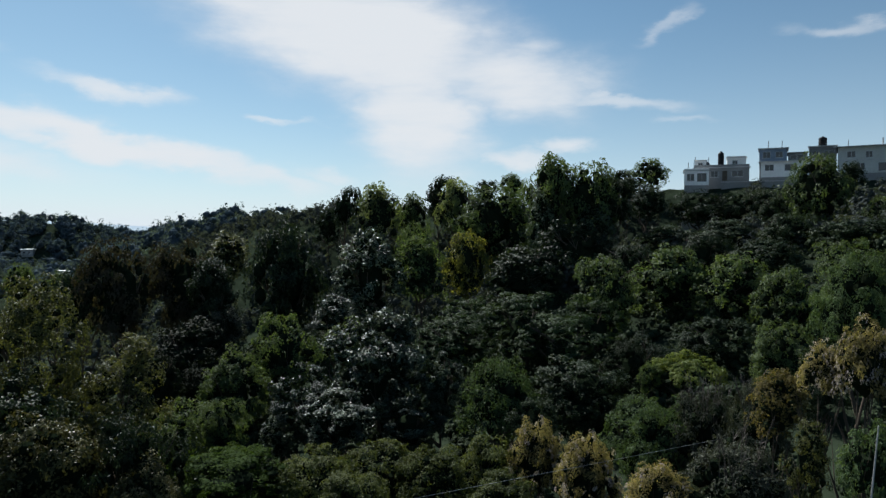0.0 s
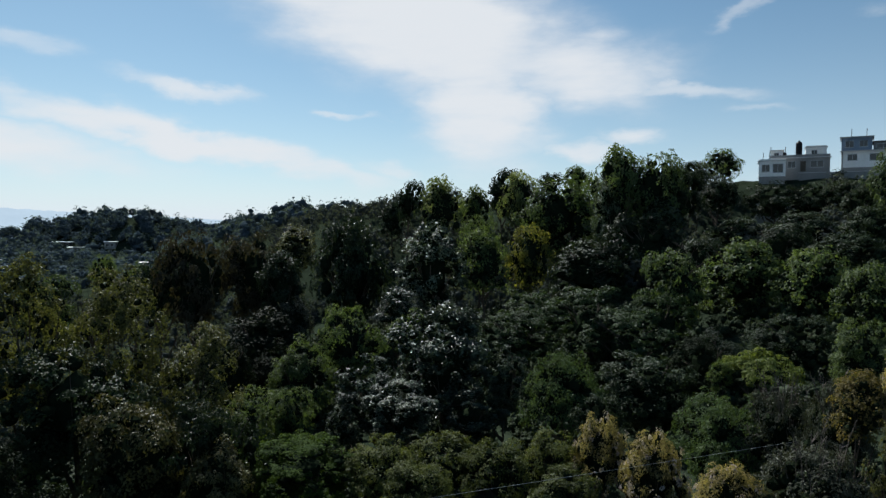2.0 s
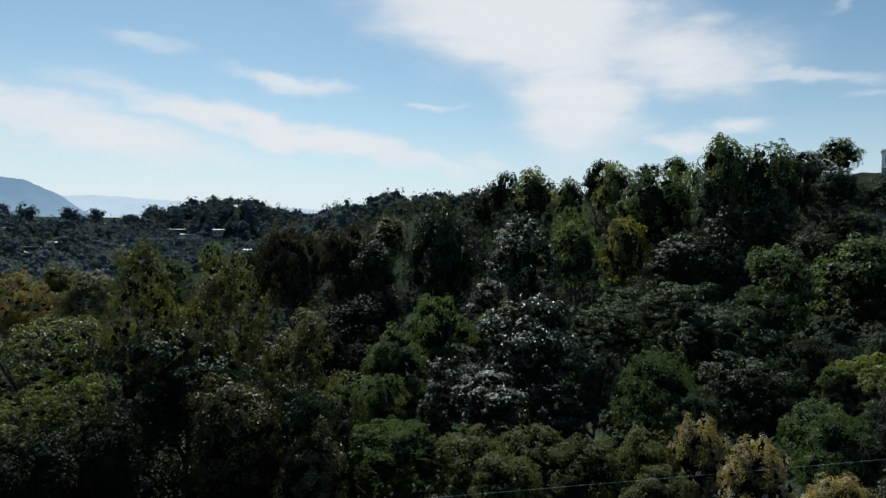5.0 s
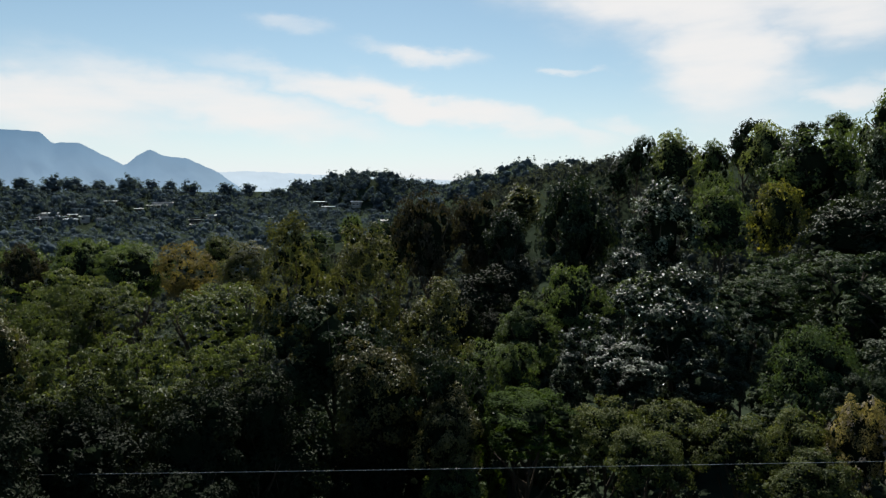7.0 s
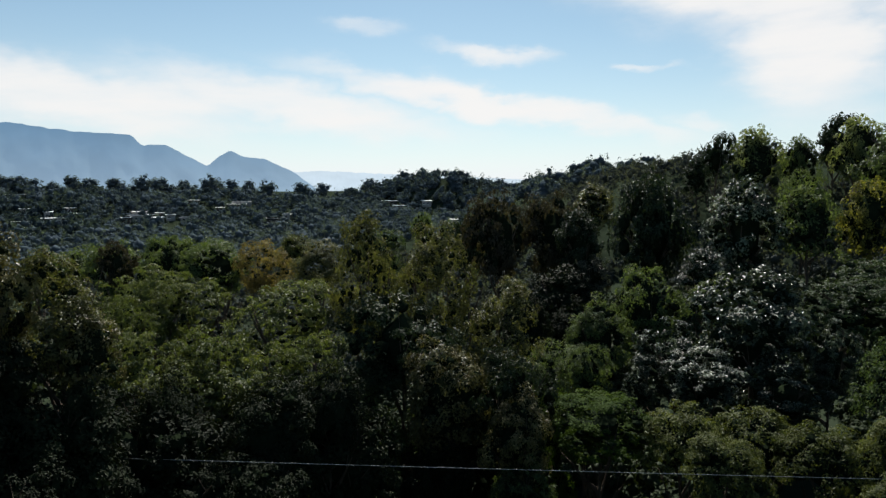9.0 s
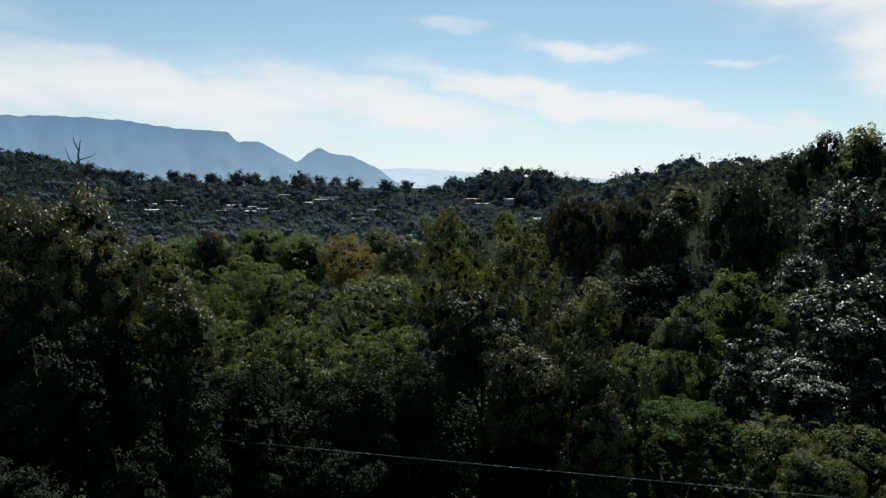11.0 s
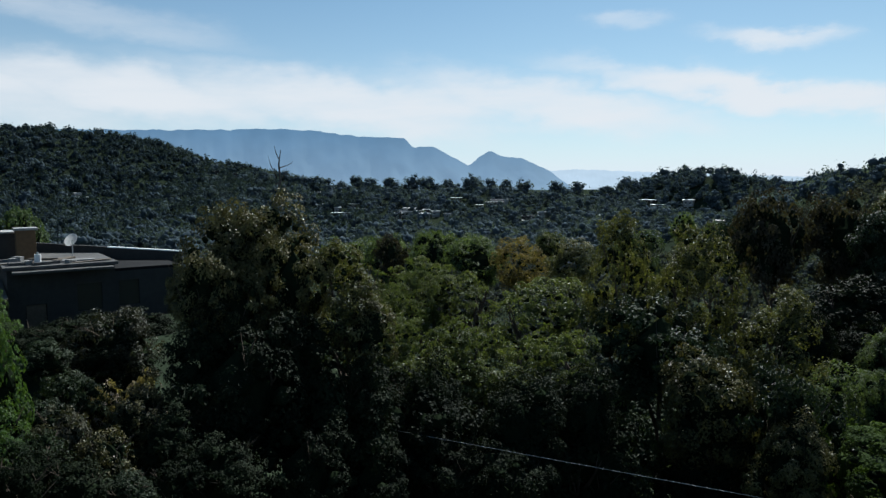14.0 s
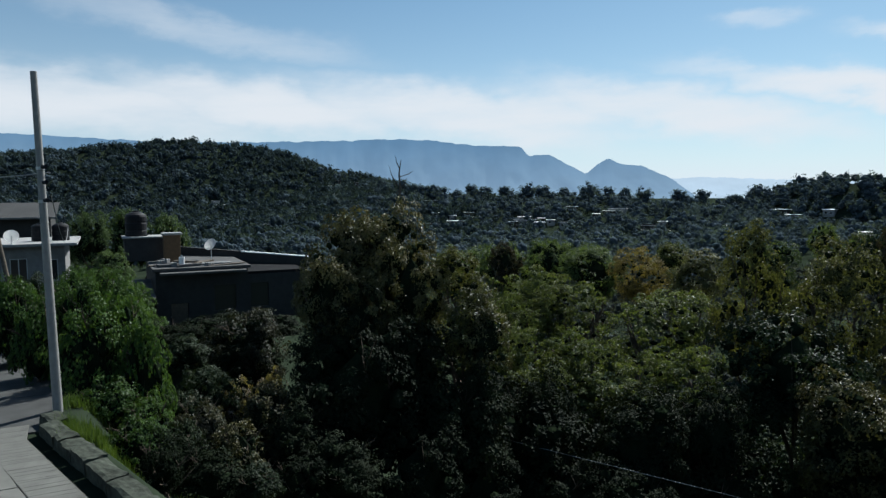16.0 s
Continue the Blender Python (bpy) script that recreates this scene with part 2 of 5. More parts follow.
BLACKPLASTIC = mat("black_plastic", (0.012, 0.012, 0.014), 0.6, 0.2, 5, 0.05, 0.15)
STEEL = mat("steel", (0.45, 0.46, 0.47), 0.4, 0.15, 12, 0.05, 0.5, 0.8)
WHITEPAINT = mat("white_paint", (0.75, 0.75, 0.74), 0.4, 0.1, 5, 0.05, 0.4)
OCHRE = mat("ochre_paint", (0.13, 0.08, 0.042), 0.8, 0.25, 5, 0.2)
CABLE = mat("cable", (0.3, 0.295, 0.29), 0.6, 0.1, 10, 0)
AGED = mat("aged_plaster", (0.19, 0.185, 0.18), 0.9, 0.35, 3, 0.2)
ROOFDARK = mat("weathered_roof", (0.075, 0.072, 0.07), 0.85, 0.5, 3, 0.4)
# near-black colour put on to hide the annex roof's pale sunlit top
ANNEXROOF = mat("blackened_annex_roof", (0.012, 0.012, 0.013), 0.95, 0.5, 3, 0.4, 0.1)
DARKWOOD = mat("weathered_wood", (0.1, 0.08, 0.06), 0.85, 0.4, 10, 0.3)


# ---- ground ----
def smooth(a, b, v):
    u = np.clip((v - a) / (b - a), 0, 1)
    return u * u * (3 - 2 * u)


# hill crests: two ends with their heights, and the breadth of the slope
CRESTS = [
    (130, 100, 18, 80, 130, 16.5, 40), (80, 130, 16.5, 50, 138, 15, 36), (50, 138, 15, 20, 150, 11, 36), (20, 150, 11, -24, 170, 9, 40), (-24, 170, 9, -70, 250, 8.5, 46),
    (-70, 250, 8.5, -112, 312, 7.5, 44), (-112, 312, 7.5, -142, 350, -4, 34), (-142, 350, -4, -180, 366, 1, 30), (-180, 366, 1, -215, 362, 10.5, 34),
    (-215, 362, 10.5, -245, 364, 6, 40), (-245, 364, 6, -300, 380, -6, 45),
    (-280, 350, -7, -335, 275, -2, 90), (-335, 275, -2, -400, 190, -1, 90), (-400, 190, -1, -480, 180, 4, 95), (-480, 180, 4, -600, 200, 21, 100),
    (-600, 200, 21, -641, 150, 38, 100), (-641, 150, 38, -652, 120, 47, 105), (-652, 120, 47, -660, 70, 50.5, 130), (-660, 70, 50.5, -664, 20, 46, 135),
    (-664, 20, 46, -668, -25, 39, 140), (-668, -25, 39, -680, -160, 30, 150), (-680, -160, 30, -500, -500, 40, 180), (130, 100, 18, 300, -300, 30, 120),
]
VALLEY = -19.0


def road_edge(x):
    """The north edge of the road, where its low wall stands."""
    x = np.asarray(x, float)
    return np.where(x > -13.6, 3.4 + 0.33 * np.minimum(x, 7), -1.09 + 0.03 * (x + 13.6) - 0.3 * np.maximum(-24 - x, 0))


def terrace_z(x):
    return np.maximum(np.where(np.asarray(x) < -16.6, 0.125 * (np.asarray(x) + 16.6), 0.0), -6.5)


def ground_z(x, y):
    x, y = np.asarray(x, float), np.asarray(y, float)
    # terrace of the road, falling away to the ravine on its north side
    terrace = terrace_z(x)
    edge = road_edge(x) + smooth(17, 32, -x) * 15.0
    fall = np.clip(y - edge - 0.45, 0, None)
    z = terrace - 0.9 * smooth(0, 1.0, fall) - 0.43 * np.clip(fall - 0.5, 0, None)
    z = VALLEY + 1.5 * np.log1p(np.exp(np.clip((z - VALLEY) / 1.5, -30, 30)))
    far = smooth(90, 170, np.hypot(x, y))
    z = z * (1 - far) + np.minimum(z, VALLEY) * far
    h = np.full_like(z, VALLEY)
    for x1, y1, h1, x2, y2, h2, s in CRESTS:
        ux, uy = x2 - x1, y2 - y1
        k = np.clip(((x - x1) * ux + (y - y1) * uy) / (ux * ux + uy * uy), 0, 1)
        d = np.hypot(x - x1 - k * ux, y - y1 - k * uy)
        h = np.maximum(h, VALLEY + (h1 + (h2 - h1) * k - VALLEY) * np.exp(-(d / s) ** 2))
    z = np.maximum(z, h)
    r = np.hypot(x, y)
    out = smooth(1000, 1600, r)
    return z * (1 - out) - 22 * out


def mesh_of(name, verts, faces, material=None, smooth_shade=False, second=None, slots=None):
    me = bpy.data.meshes.new(name)
    verts, faces = np.asarray(verts, np.float32), np.asarray(faces, np.int32)
    k = faces.shape[1]
    me.vertices.add(len(verts)), me.loops.add(faces.size), me.polygons.add(len(faces))
    me.vertices.foreach_set("co", verts.ravel())
    me.loops.foreach_set("vertex_index", faces.ravel())
    me.polygons.foreach_set("loop_start", np.arange(0, faces.size, k, dtype=np.int32))
    me.polygons.foreach_set("use_smooth", np.full(len(faces), smooth_shade))
    me.update(calc_edges=True)
    if material:
        me.materials.append(material)
    if slots is not None:
        if second:
            me.materials.append(second)
        me.polygons.foreach_set("material_index", np.asarray(slots, np.int32))
    return me


def ground_sheet():
    rad = np.concatenate([[0.0], np.geomspace(1.5, 4700, 190)])
    ang = np.linspace(0, 2 * np.pi, 360, endpoint=False)
    R, A = np.meshgrid(rad[1:], ang, indexing="ij")
    X, Y = -R * np.sin(A), R * np.cos(A)
    Z = ground_z(X, Y)
    rough = np.array([noise.noise(Vector((a * 0.25, b * 0.25, 0))) for a, b in zip(X.ravel(), Y.ravel())]).reshape(X.shape)
    Z = Z + rough * np.clip((R - 22) / 30, 0, 1) * 0.7
    v = np.concatenate([[[0, 0, float(ground_z(0, 0))]], np.stack([X, Y, Z], -1).reshape(-1, 3)])
    n = len(ang)
    i, j = np.meshgrid(np.arange(len(rad) - 2), np.arange(n), indexing="ij")
    a, b = 1 + i * n + j, 1 + i * n + (j + 1) % n
    quads = np.stack([a, b, b + n, a + n], -1).reshape(-1, 4)
    tris = np.stack([quads[:, [0, 1, 2]], quads[:, [0, 2, 3]]], 1).reshape(-1, 3)
    k = np.arange(n)
    cap = np.stack([np.zeros(n, int), 1 + (k + 1) % n, 1 + k], 1)
    ob = new("ground", mesh_of("ground", v, np.concatenate([tris[:, ::-1], cap[:, ::-1]]), SOIL, True))
    return tagged(ob, "dark earth hillside falling into a wooded ravine", "ground", kind="structure")


ground_sheet()


# ---- far mountains (backdrop) ----
# distance haze is painted on as an even blue glow
def haze_mat(name, colour, glow):
    m = bpy.data.materials.new(name)
    m.use_nodes = True
    nt = m.node_tree
    b = nt.nodes["Principled BSDF"]
    co, n1 = nt.nodes.new("ShaderNodeTexCoord"), nt.nodes.new("ShaderNodeTexNoise")
    n1.inputs["Scale"].default_value, n1.inputs["Detail"].default_value = 0.006, 8
    nt.links.new(co.outputs["Object"], n1.inputs["Vector"])
    mp = nt.nodes.new("ShaderNodeMapRange")
    mp.inputs[1].default_value, mp.inputs[2].default_value, mp.inputs[3].default_value, mp.inputs[4].default_value = 0.3, 0.7, 0.93, 1.07
    nt.links.new(n1.outputs["Fac"], mp.inputs[0])
    sc = nt.nodes.new("ShaderNodeVectorMath")
    sc.operation = "SCALE"
    sc.inputs[0].default_value = colour
    nt.links.new(mp.outputs[0], sc.inputs["Scale"])
    # painted haze: the glow colour turns paler towards the foot
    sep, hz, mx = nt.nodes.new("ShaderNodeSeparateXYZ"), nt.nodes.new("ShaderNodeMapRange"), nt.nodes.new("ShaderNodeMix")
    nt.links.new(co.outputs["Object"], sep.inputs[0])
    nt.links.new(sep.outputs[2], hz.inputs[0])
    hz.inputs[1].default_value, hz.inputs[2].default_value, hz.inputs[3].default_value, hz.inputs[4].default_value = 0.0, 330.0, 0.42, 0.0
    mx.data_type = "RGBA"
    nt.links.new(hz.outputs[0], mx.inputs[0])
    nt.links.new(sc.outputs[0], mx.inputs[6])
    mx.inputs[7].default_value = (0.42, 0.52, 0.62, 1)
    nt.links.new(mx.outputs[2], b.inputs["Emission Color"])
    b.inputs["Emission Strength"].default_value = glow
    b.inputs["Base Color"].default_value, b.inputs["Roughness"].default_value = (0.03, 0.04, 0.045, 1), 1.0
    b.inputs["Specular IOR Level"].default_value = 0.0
    return m


def mountain(name, dist, profile, colour, glow, label, seed):
    """A mountain chain: its skyline by bearing (degrees) and height (degrees), with spurs running down from it."""
    az = np.linspace(profile[0][0], profile[-1][0], 420)
    el = np.interp(az, [p[0] for p in profile], [p[1] for p in profile])
    jag = np.array([noise.fractal(Vector((a * 0.9, seed, 0)), 0.8, 2.1, 5) for a in az])
    el = el + 0.1 * jag * np.clip(el, 0, 1)
    rows = 26
    verts = []
    for k in range(rows):
        f = k / (rows - 1)
        for a, e in zip(az, el):
            spur = noise.fractal(Vector((a * 0.5, f * 1.4, seed + 3)), 0.9, 2.0, 4)
            d = dist - (1 - f) * 500 + spur * 130 * (1 - f)
            top = EYE + dist * math.tan(radians(e))
            z = -60 + (top + 60) * (f ** 1.25)
            verts.append((-d * math.sin(radians(a)), d * math.cos(radians(a)), z))
    n = len(az)
    i, j = np.meshgrid(np.arange(rows - 1), np.arange(n - 1), indexing="ij")
    q = i * n + j
    faces = np.stack([q, q + n, q + n + 1, q + 1], -1).reshape(-1, 4)
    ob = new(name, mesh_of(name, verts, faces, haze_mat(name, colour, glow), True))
    tagged(ob, label, "mountain", kind="structure")


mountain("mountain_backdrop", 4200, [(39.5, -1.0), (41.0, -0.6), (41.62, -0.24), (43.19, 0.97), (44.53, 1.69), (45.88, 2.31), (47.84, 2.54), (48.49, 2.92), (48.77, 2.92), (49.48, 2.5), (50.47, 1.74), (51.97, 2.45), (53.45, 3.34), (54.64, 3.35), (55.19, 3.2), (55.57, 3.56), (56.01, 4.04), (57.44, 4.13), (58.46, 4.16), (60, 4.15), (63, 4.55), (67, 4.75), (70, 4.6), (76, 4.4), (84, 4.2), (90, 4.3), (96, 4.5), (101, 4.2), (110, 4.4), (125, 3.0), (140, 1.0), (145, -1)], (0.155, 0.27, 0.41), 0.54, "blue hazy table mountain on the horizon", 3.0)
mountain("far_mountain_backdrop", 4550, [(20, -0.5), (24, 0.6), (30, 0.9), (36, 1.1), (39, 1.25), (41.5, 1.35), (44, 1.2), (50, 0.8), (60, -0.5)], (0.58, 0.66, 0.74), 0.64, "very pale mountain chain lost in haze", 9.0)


# ---- trees ----
def leaves(rng, centres, radii, out, count, size, slim=0.5, flat=1.0, up=0.3, stray=0.32):
    """Kite-shaped leaves over sprays, on the side of each spray that faces out of the crown; a few hang within."""
    w = radii ** 2
    which = rng.choice(len(centres), count, p=w / w.sum())
    d = rng.normal(size=(count, 3)) + out[which] * 0.85
    d[:, 2] += 0.3
    d /= np.linalg.norm(d, axis=1)[:, None]
    rr = np.where(rng.random(count) < 0.12, rng.random(count) ** 0.5, 0.82 + 0.36 * rng.random(count))
    p = centres[which] + d * (radii[which] * rr)[:, None] * np.array([1, 1, flat])
    nrm = d * 0.6 + out[which] * 0.35 + rng.normal(size=(count, 3)) * stray + np.array([0, 0, up])
    nrm /= np.linalg.norm(nrm, axis=1)[:, None]
    t = np.cross(nrm, rng.normal(size=(count, 3)))
    t /= np.linalg.norm(t, axis=1)[:, None]
    s = np.cross(nrm, t)
    L = size * (0.6 + 0.8 * rng.random(count))[:, None]
    fold = nrm * L * 0.12
    v = np.stack([p - t * L * 0.5, p + s * L * slim * 0.5 + t * L * 0.05 + fold, p + t * L * 0.5, p - s * L * slim * 0.5 + t * L * 0.05 + fold], 1).reshape(-1, 3)
    k = np.arange(count)[:, None] * 4
    f = np.stack([k + [0, 1, 2], k + [0, 2, 3]], 1).reshape(-1, 3)
    return v, f


def ico_arrays(level):
    bm = bmesh.new()
    bmesh.ops.create_icosphere(bm, subdivisions=level, radius=1.0)
    bm.verts.ensure_lookup_table()
    out = np.array([v.co[:] for v in bm.verts]), np.array([[v.index for v in p.verts] for p in bm.faces])
    bm.free()
    return out


def lump_arrays():
    """A low lump: poles and two rings of five."""
    v = [(0, 0, 1)] + [(0.89 * math.cos(k * 1.2566), 0.89 * math.sin(k * 1.2566), 0.447) for k in range(5)]
    v += [(0.89 * math.cos(k * 1.2566 + 0.6283), 0.89 * math.sin(k * 1.2566 + 0.6283), -0.447) for k in range(5)] + [(0, 0, -1)]
    f = []
    for k in range(5):
        n = (k + 1) % 5
        f += [(0, 1 + k, 1 + n), (1 + k, 6 + k, 1 + n), (1 + n, 6 + k, 6 + n), (11, 6 + n, 6 + k)]
    return np.array(v, float), np.array(f)


ICO = (lump_arrays(), ico_arrays(1))
ASPECT = {"round": 1.75, "tall": 2.7, "flat": 0.85, "layer": 1.5, "mound": 1.5}


def crown_mesh(name, seed, count, size, form="round", slim=0.5, clump=0.3, clumps=1.0, heart=0.85):
    """A crown of radius 1, ASPECT high, from z = 0: billows of leaves round an added dense heart, shade-dark in near
    crowns.
    """
    rng = np.random.default_rng(seed)
    tall = ASPECT[form]
    near = count > 1500
    n = int({"round": 64, "tall": 84, "flat": 40, "layer": 56, "mound": 62}[form] * clumps)
    lean = rng.normal(size=2) * 0.08
    c = []
    while len(c) < n:
        d = rng.normal(size=3)
        d /= np.linalg.norm(d)
        k = 0.5 + 0.36 * rng.random() ** 0.5
        x, y, z = d * k
        if form in ("round", "tall"):
            z = tall * (0.5 + 0.54 * z)
            wob = 0.86 + 0.2 * math.sin(3.1 * z + seed) + 0.16 * rng.random()
            x, y = x * wob + lean[0] * z, y * wob + lean[1] * z
        elif form == "flat":
            z = tall * (0.55 + 0.4 * abs(z))
        elif form == "layer":
            z = tall * ((int(rng.integers(0, 5)) + 0.5) / 5.2 + 0.06 * rng.random())
            lim = 1.05 - 0.55 * abs(z / tall - 0.35) ** 1.2
            x, y = x * lim * 1.15, y * lim * 1.15
        else:
            z = tall * (0.12 + 0.85 * abs(z))
        c.append((x, y, z))
    c = np.array(c)
    r = clump * (0.6 + 0.75 * rng.random(n))
    mid = np.array([0, 0, tall * (0.25 if form == "mound" else 0.42)])
    out = (c - mid) / np.array([1, 1, tall * 0.6])
    out /= np.linalg.norm(out, axis=1)[:, None] + 1e-6
    core, core_r = c - out * (r * 0.35)[:, None], r * (0.64 * heart if near else 0.6)
    # each billow breaks up into sprays on its outer side
    k = 6 if near else 2
    dd = rng.normal(size=(n, k, 3)) + out[:, None] * 0.7
    dd /= np.linalg.norm(dd, axis=2)[:, :, None]
    dd[:, :, 2] *= 0.8
    c = (c[:, None] + dd * (r[:, None, None] * rng.uniform(0.4, 0.95, (n, k, 1)))).reshape(-1, 3)
    o = (out[:, None] * 0.6 + dd * 0.6).reshape(-1, 3)
    r = (r[:, None] * rng.uniform(0.3, 0.6, (n, k))).ravel()
    flat = {"round": 0.8, "tall": 0.85, "flat": 0.45, "layer": 0.42, "mound": 0.8}[form]
    v, f = leaves(rng, c, r, o, count, size, slim, flat, 0.7 if form in ("layer", "flat") else 0.3)
    # lumps added in each billow block light; near crowns carry inner shade as colour
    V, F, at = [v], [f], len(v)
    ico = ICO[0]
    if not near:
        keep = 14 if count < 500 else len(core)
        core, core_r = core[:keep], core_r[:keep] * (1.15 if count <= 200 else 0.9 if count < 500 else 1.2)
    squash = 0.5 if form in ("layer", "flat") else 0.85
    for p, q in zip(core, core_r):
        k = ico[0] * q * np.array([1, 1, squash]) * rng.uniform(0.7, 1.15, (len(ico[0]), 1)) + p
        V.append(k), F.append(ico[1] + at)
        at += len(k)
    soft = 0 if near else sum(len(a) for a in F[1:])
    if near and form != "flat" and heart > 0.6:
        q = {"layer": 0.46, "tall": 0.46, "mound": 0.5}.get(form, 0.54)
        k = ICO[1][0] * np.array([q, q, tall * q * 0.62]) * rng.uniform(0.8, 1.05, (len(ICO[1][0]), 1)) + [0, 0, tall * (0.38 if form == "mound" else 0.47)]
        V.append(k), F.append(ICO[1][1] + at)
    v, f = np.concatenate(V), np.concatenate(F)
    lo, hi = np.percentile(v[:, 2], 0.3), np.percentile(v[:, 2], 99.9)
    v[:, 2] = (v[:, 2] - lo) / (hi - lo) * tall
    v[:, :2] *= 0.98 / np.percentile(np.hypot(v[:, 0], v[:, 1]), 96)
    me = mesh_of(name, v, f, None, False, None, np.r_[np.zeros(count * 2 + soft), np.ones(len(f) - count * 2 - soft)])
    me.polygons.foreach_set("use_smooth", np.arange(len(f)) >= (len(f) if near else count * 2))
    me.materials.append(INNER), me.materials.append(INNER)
    return me


def tube(verts, faces, pts, radii, sides=7):
    base = len(verts)
    for i, (p, r) in enumerate(zip(pts, radii)):
        d = (pts[min(i + 1, len(pts) - 1)] - pts[max(i - 1, 0)]).normalized()
        a = d.orthogonal().normalized()
        b = d.cross(a)
        for k in range(sides):
            t = 2 * math.pi * k / sides
            verts.append(tuple(p + (a * math.cos(t) + b * math.sin(t)) * r))
    for i in range(len(pts) - 1):
        for k in range(sides):
            q = base + i * sides
            faces.append((q + k, q + (k + 1) % sides, q + sides + (k + 1) % sides, q + sides + k))


def trunk_mesh(name, seed, limbs=7, thick=0.05):
    """Tapered trunk with limbs; z 0 to 1, limbs reach out to radius 1 (scaled later)."""
    rng = random.Random(seed)
    v, f = [], []
    pts = [Vector((0, 0, -0.06))]
    for i in range(1, 7):
        pts.append(Vector((rng.uniform(-0.06, 0.06), rng.uniform(-0.06, 0.06), i / 6 * 0.8)))
    tube(v, f, pts, [thick * (1.25 - 0.17 * i) for i in range(7)], 8)
    for k in range(limbs):
        a, z0 = k * 2.4 + rng.random(), 0.25 + 0.5 * k / limbs
        p0 = Vector((0, 0, z0))
        reach = rng.uniform(0.45, 0.75)
        end = Vector((math.cos(a) * reach, math.sin(a) * reach, min(0.95, z0 + rng.uniform(0.15, 0.35))))
        mid = p0.lerp(end, 0.5) + Vector((rng.uniform(-0.08, 0.08), rng.uniform(-0.08, 0.08), -0.03))
        tube(v, f, [p0, mid, end], [thick * 0.5, thick * 0.34, thick * 0.1], 5)
        for s in range(2):
            e2 = end + Vector((rng.uniform(-0.25, 0.25), rng.uniform(-0.25, 0.25), rng.uniform(0.0, 0.15)))
            tube(v, f, [mid.lerp(end, 0.4), e2], [thick * 0.22, thick * 0.05], 4)
    me = bpy.data.meshes.new(name)
    me.from_pydata(v, [], f)
    me.materials.append(BARK)
    for p in me.polygons:
        p.use_smooth = True
    return me


FORMS = {"dark": "round", "green": "round", "tall": "tall", "lime": "round", "brown": "round", "olive": "tall", "silver": "tall", "yellow": "round",
         "feather": "layer", "fine": "mound", "umbrella": "flat", "dry": "mound", "amber": "round", "grey": "mound", "bright": "layer", "dense": "mound",
         "leafy": "layer", "ivy": "round", "vine": "mound", "greyleaf": "mound", "thicket": "round"}
NEAR = {k: [crown_mesh(f"crown_{k}", 11 * i + len(k), 9600, {"layer": 0.06}.get(k, 0.054), k, 0.6, 0.235) for i in range(4)] for k in ("round", "tall", "layer", "mound", "flat")}
MID = {k: [crown_mesh(f"crown_{k}", 7 * i + 50 + len(k), 4600, 0.068, k, 0.7, 0.235) for i in range(4)] for k in ("round", "tall", "layer", "mound", "flat")}
FINE = [crown_mesh("crown_fine", 91 + i, 9000, 0.05, "mound", 0.5, 0.24) for i in range(3)]
AIRY = {k: [crown_mesh(f"crown_airy_{k}", 31 * i + 7 + len(k), 10500, 0.056, k, 0.6, 0.25, 1.0, 0.48) for i in range(3)] for k in ("tall", "round", "layer")}
BIGLEAF = [crown_mesh("crown_big_leaf", 95 + i, 8000, 0.072, "tall", 0.5, 0.2) for i in range(3)]
HILLSTOCK = [crown_mesh("crown_hill", 130 + i, 80, 0.24, "round", 0.85, 0.5, 0.12) for i in range(6)]
FAR = [crown_mesh("crown_far", 120 + i, 190, 0.15, "round", 0.85, 0.46, 0.3) for i in range(6)]
TRUNKS = [trunk_mesh("trunk", 5 + i) for i in range(4)]

LABELS = {
    "dark": ("dark green broadleaf tree on the ravine slope", "tree"), "green": ("mid-green broadleaf tree with a rounded crown", "tree"),
    "tall": ("tall ash tree with upright glossy crown", "tree"), "lime": ("pale lime-green tree on the ridge", "tree"),
    "brown": ("broad brownish tree with dull dense foliage", "tree"), "olive": ("olive-green tree with open airy branches", "tree"),
    "silver": ("tree with glossy leaves, sun glints painted as pale tones", "tree"), "yellow": ("yellow-green tree among darker ones", "tree"),
    "feather": ("spreading tree with feathery layered foliage", "tree"), "fine": ("fine-leaved green shrub on the slope", "shrub"),
    "umbrella": ("bright lime umbrella-shaped tree with flat top", "tree"), "dry": ("dry yellowish flowering bush gone to seed", "shrub"),
    "amber": ("amber-leaved autumn tree among green ones", "tree"), "grey": ("grey-green twiggy shrub with bare stems", "shrub"),
    "bright": ("bright green low spreading bush", "shrub"), "dense": ("dense low glossy green bush", "shrub"),
    "leafy": ("leafy green tree with layered sunlit branches", "tree"), "ivy": ("tall tree smothered in olive climbing vines", "tree"),
    "vine": ("bright green climbing vine over a bank", "shrub"), "thicket": ("near-black understorey tree, deep shade put into its leaf colour", "tree"), "greyleaf": ("grey-green shrub with pale glinting leaves", "shrub"),
}
SHRUBS = ("fine", "dry", "grey", "bright", "dense", "vine", "greyleaf")


def part_of(root, name, me, material, m):
    ob = leafed(me, material, name, root, m)
    return tagged(ob, "pale dry seed heads")


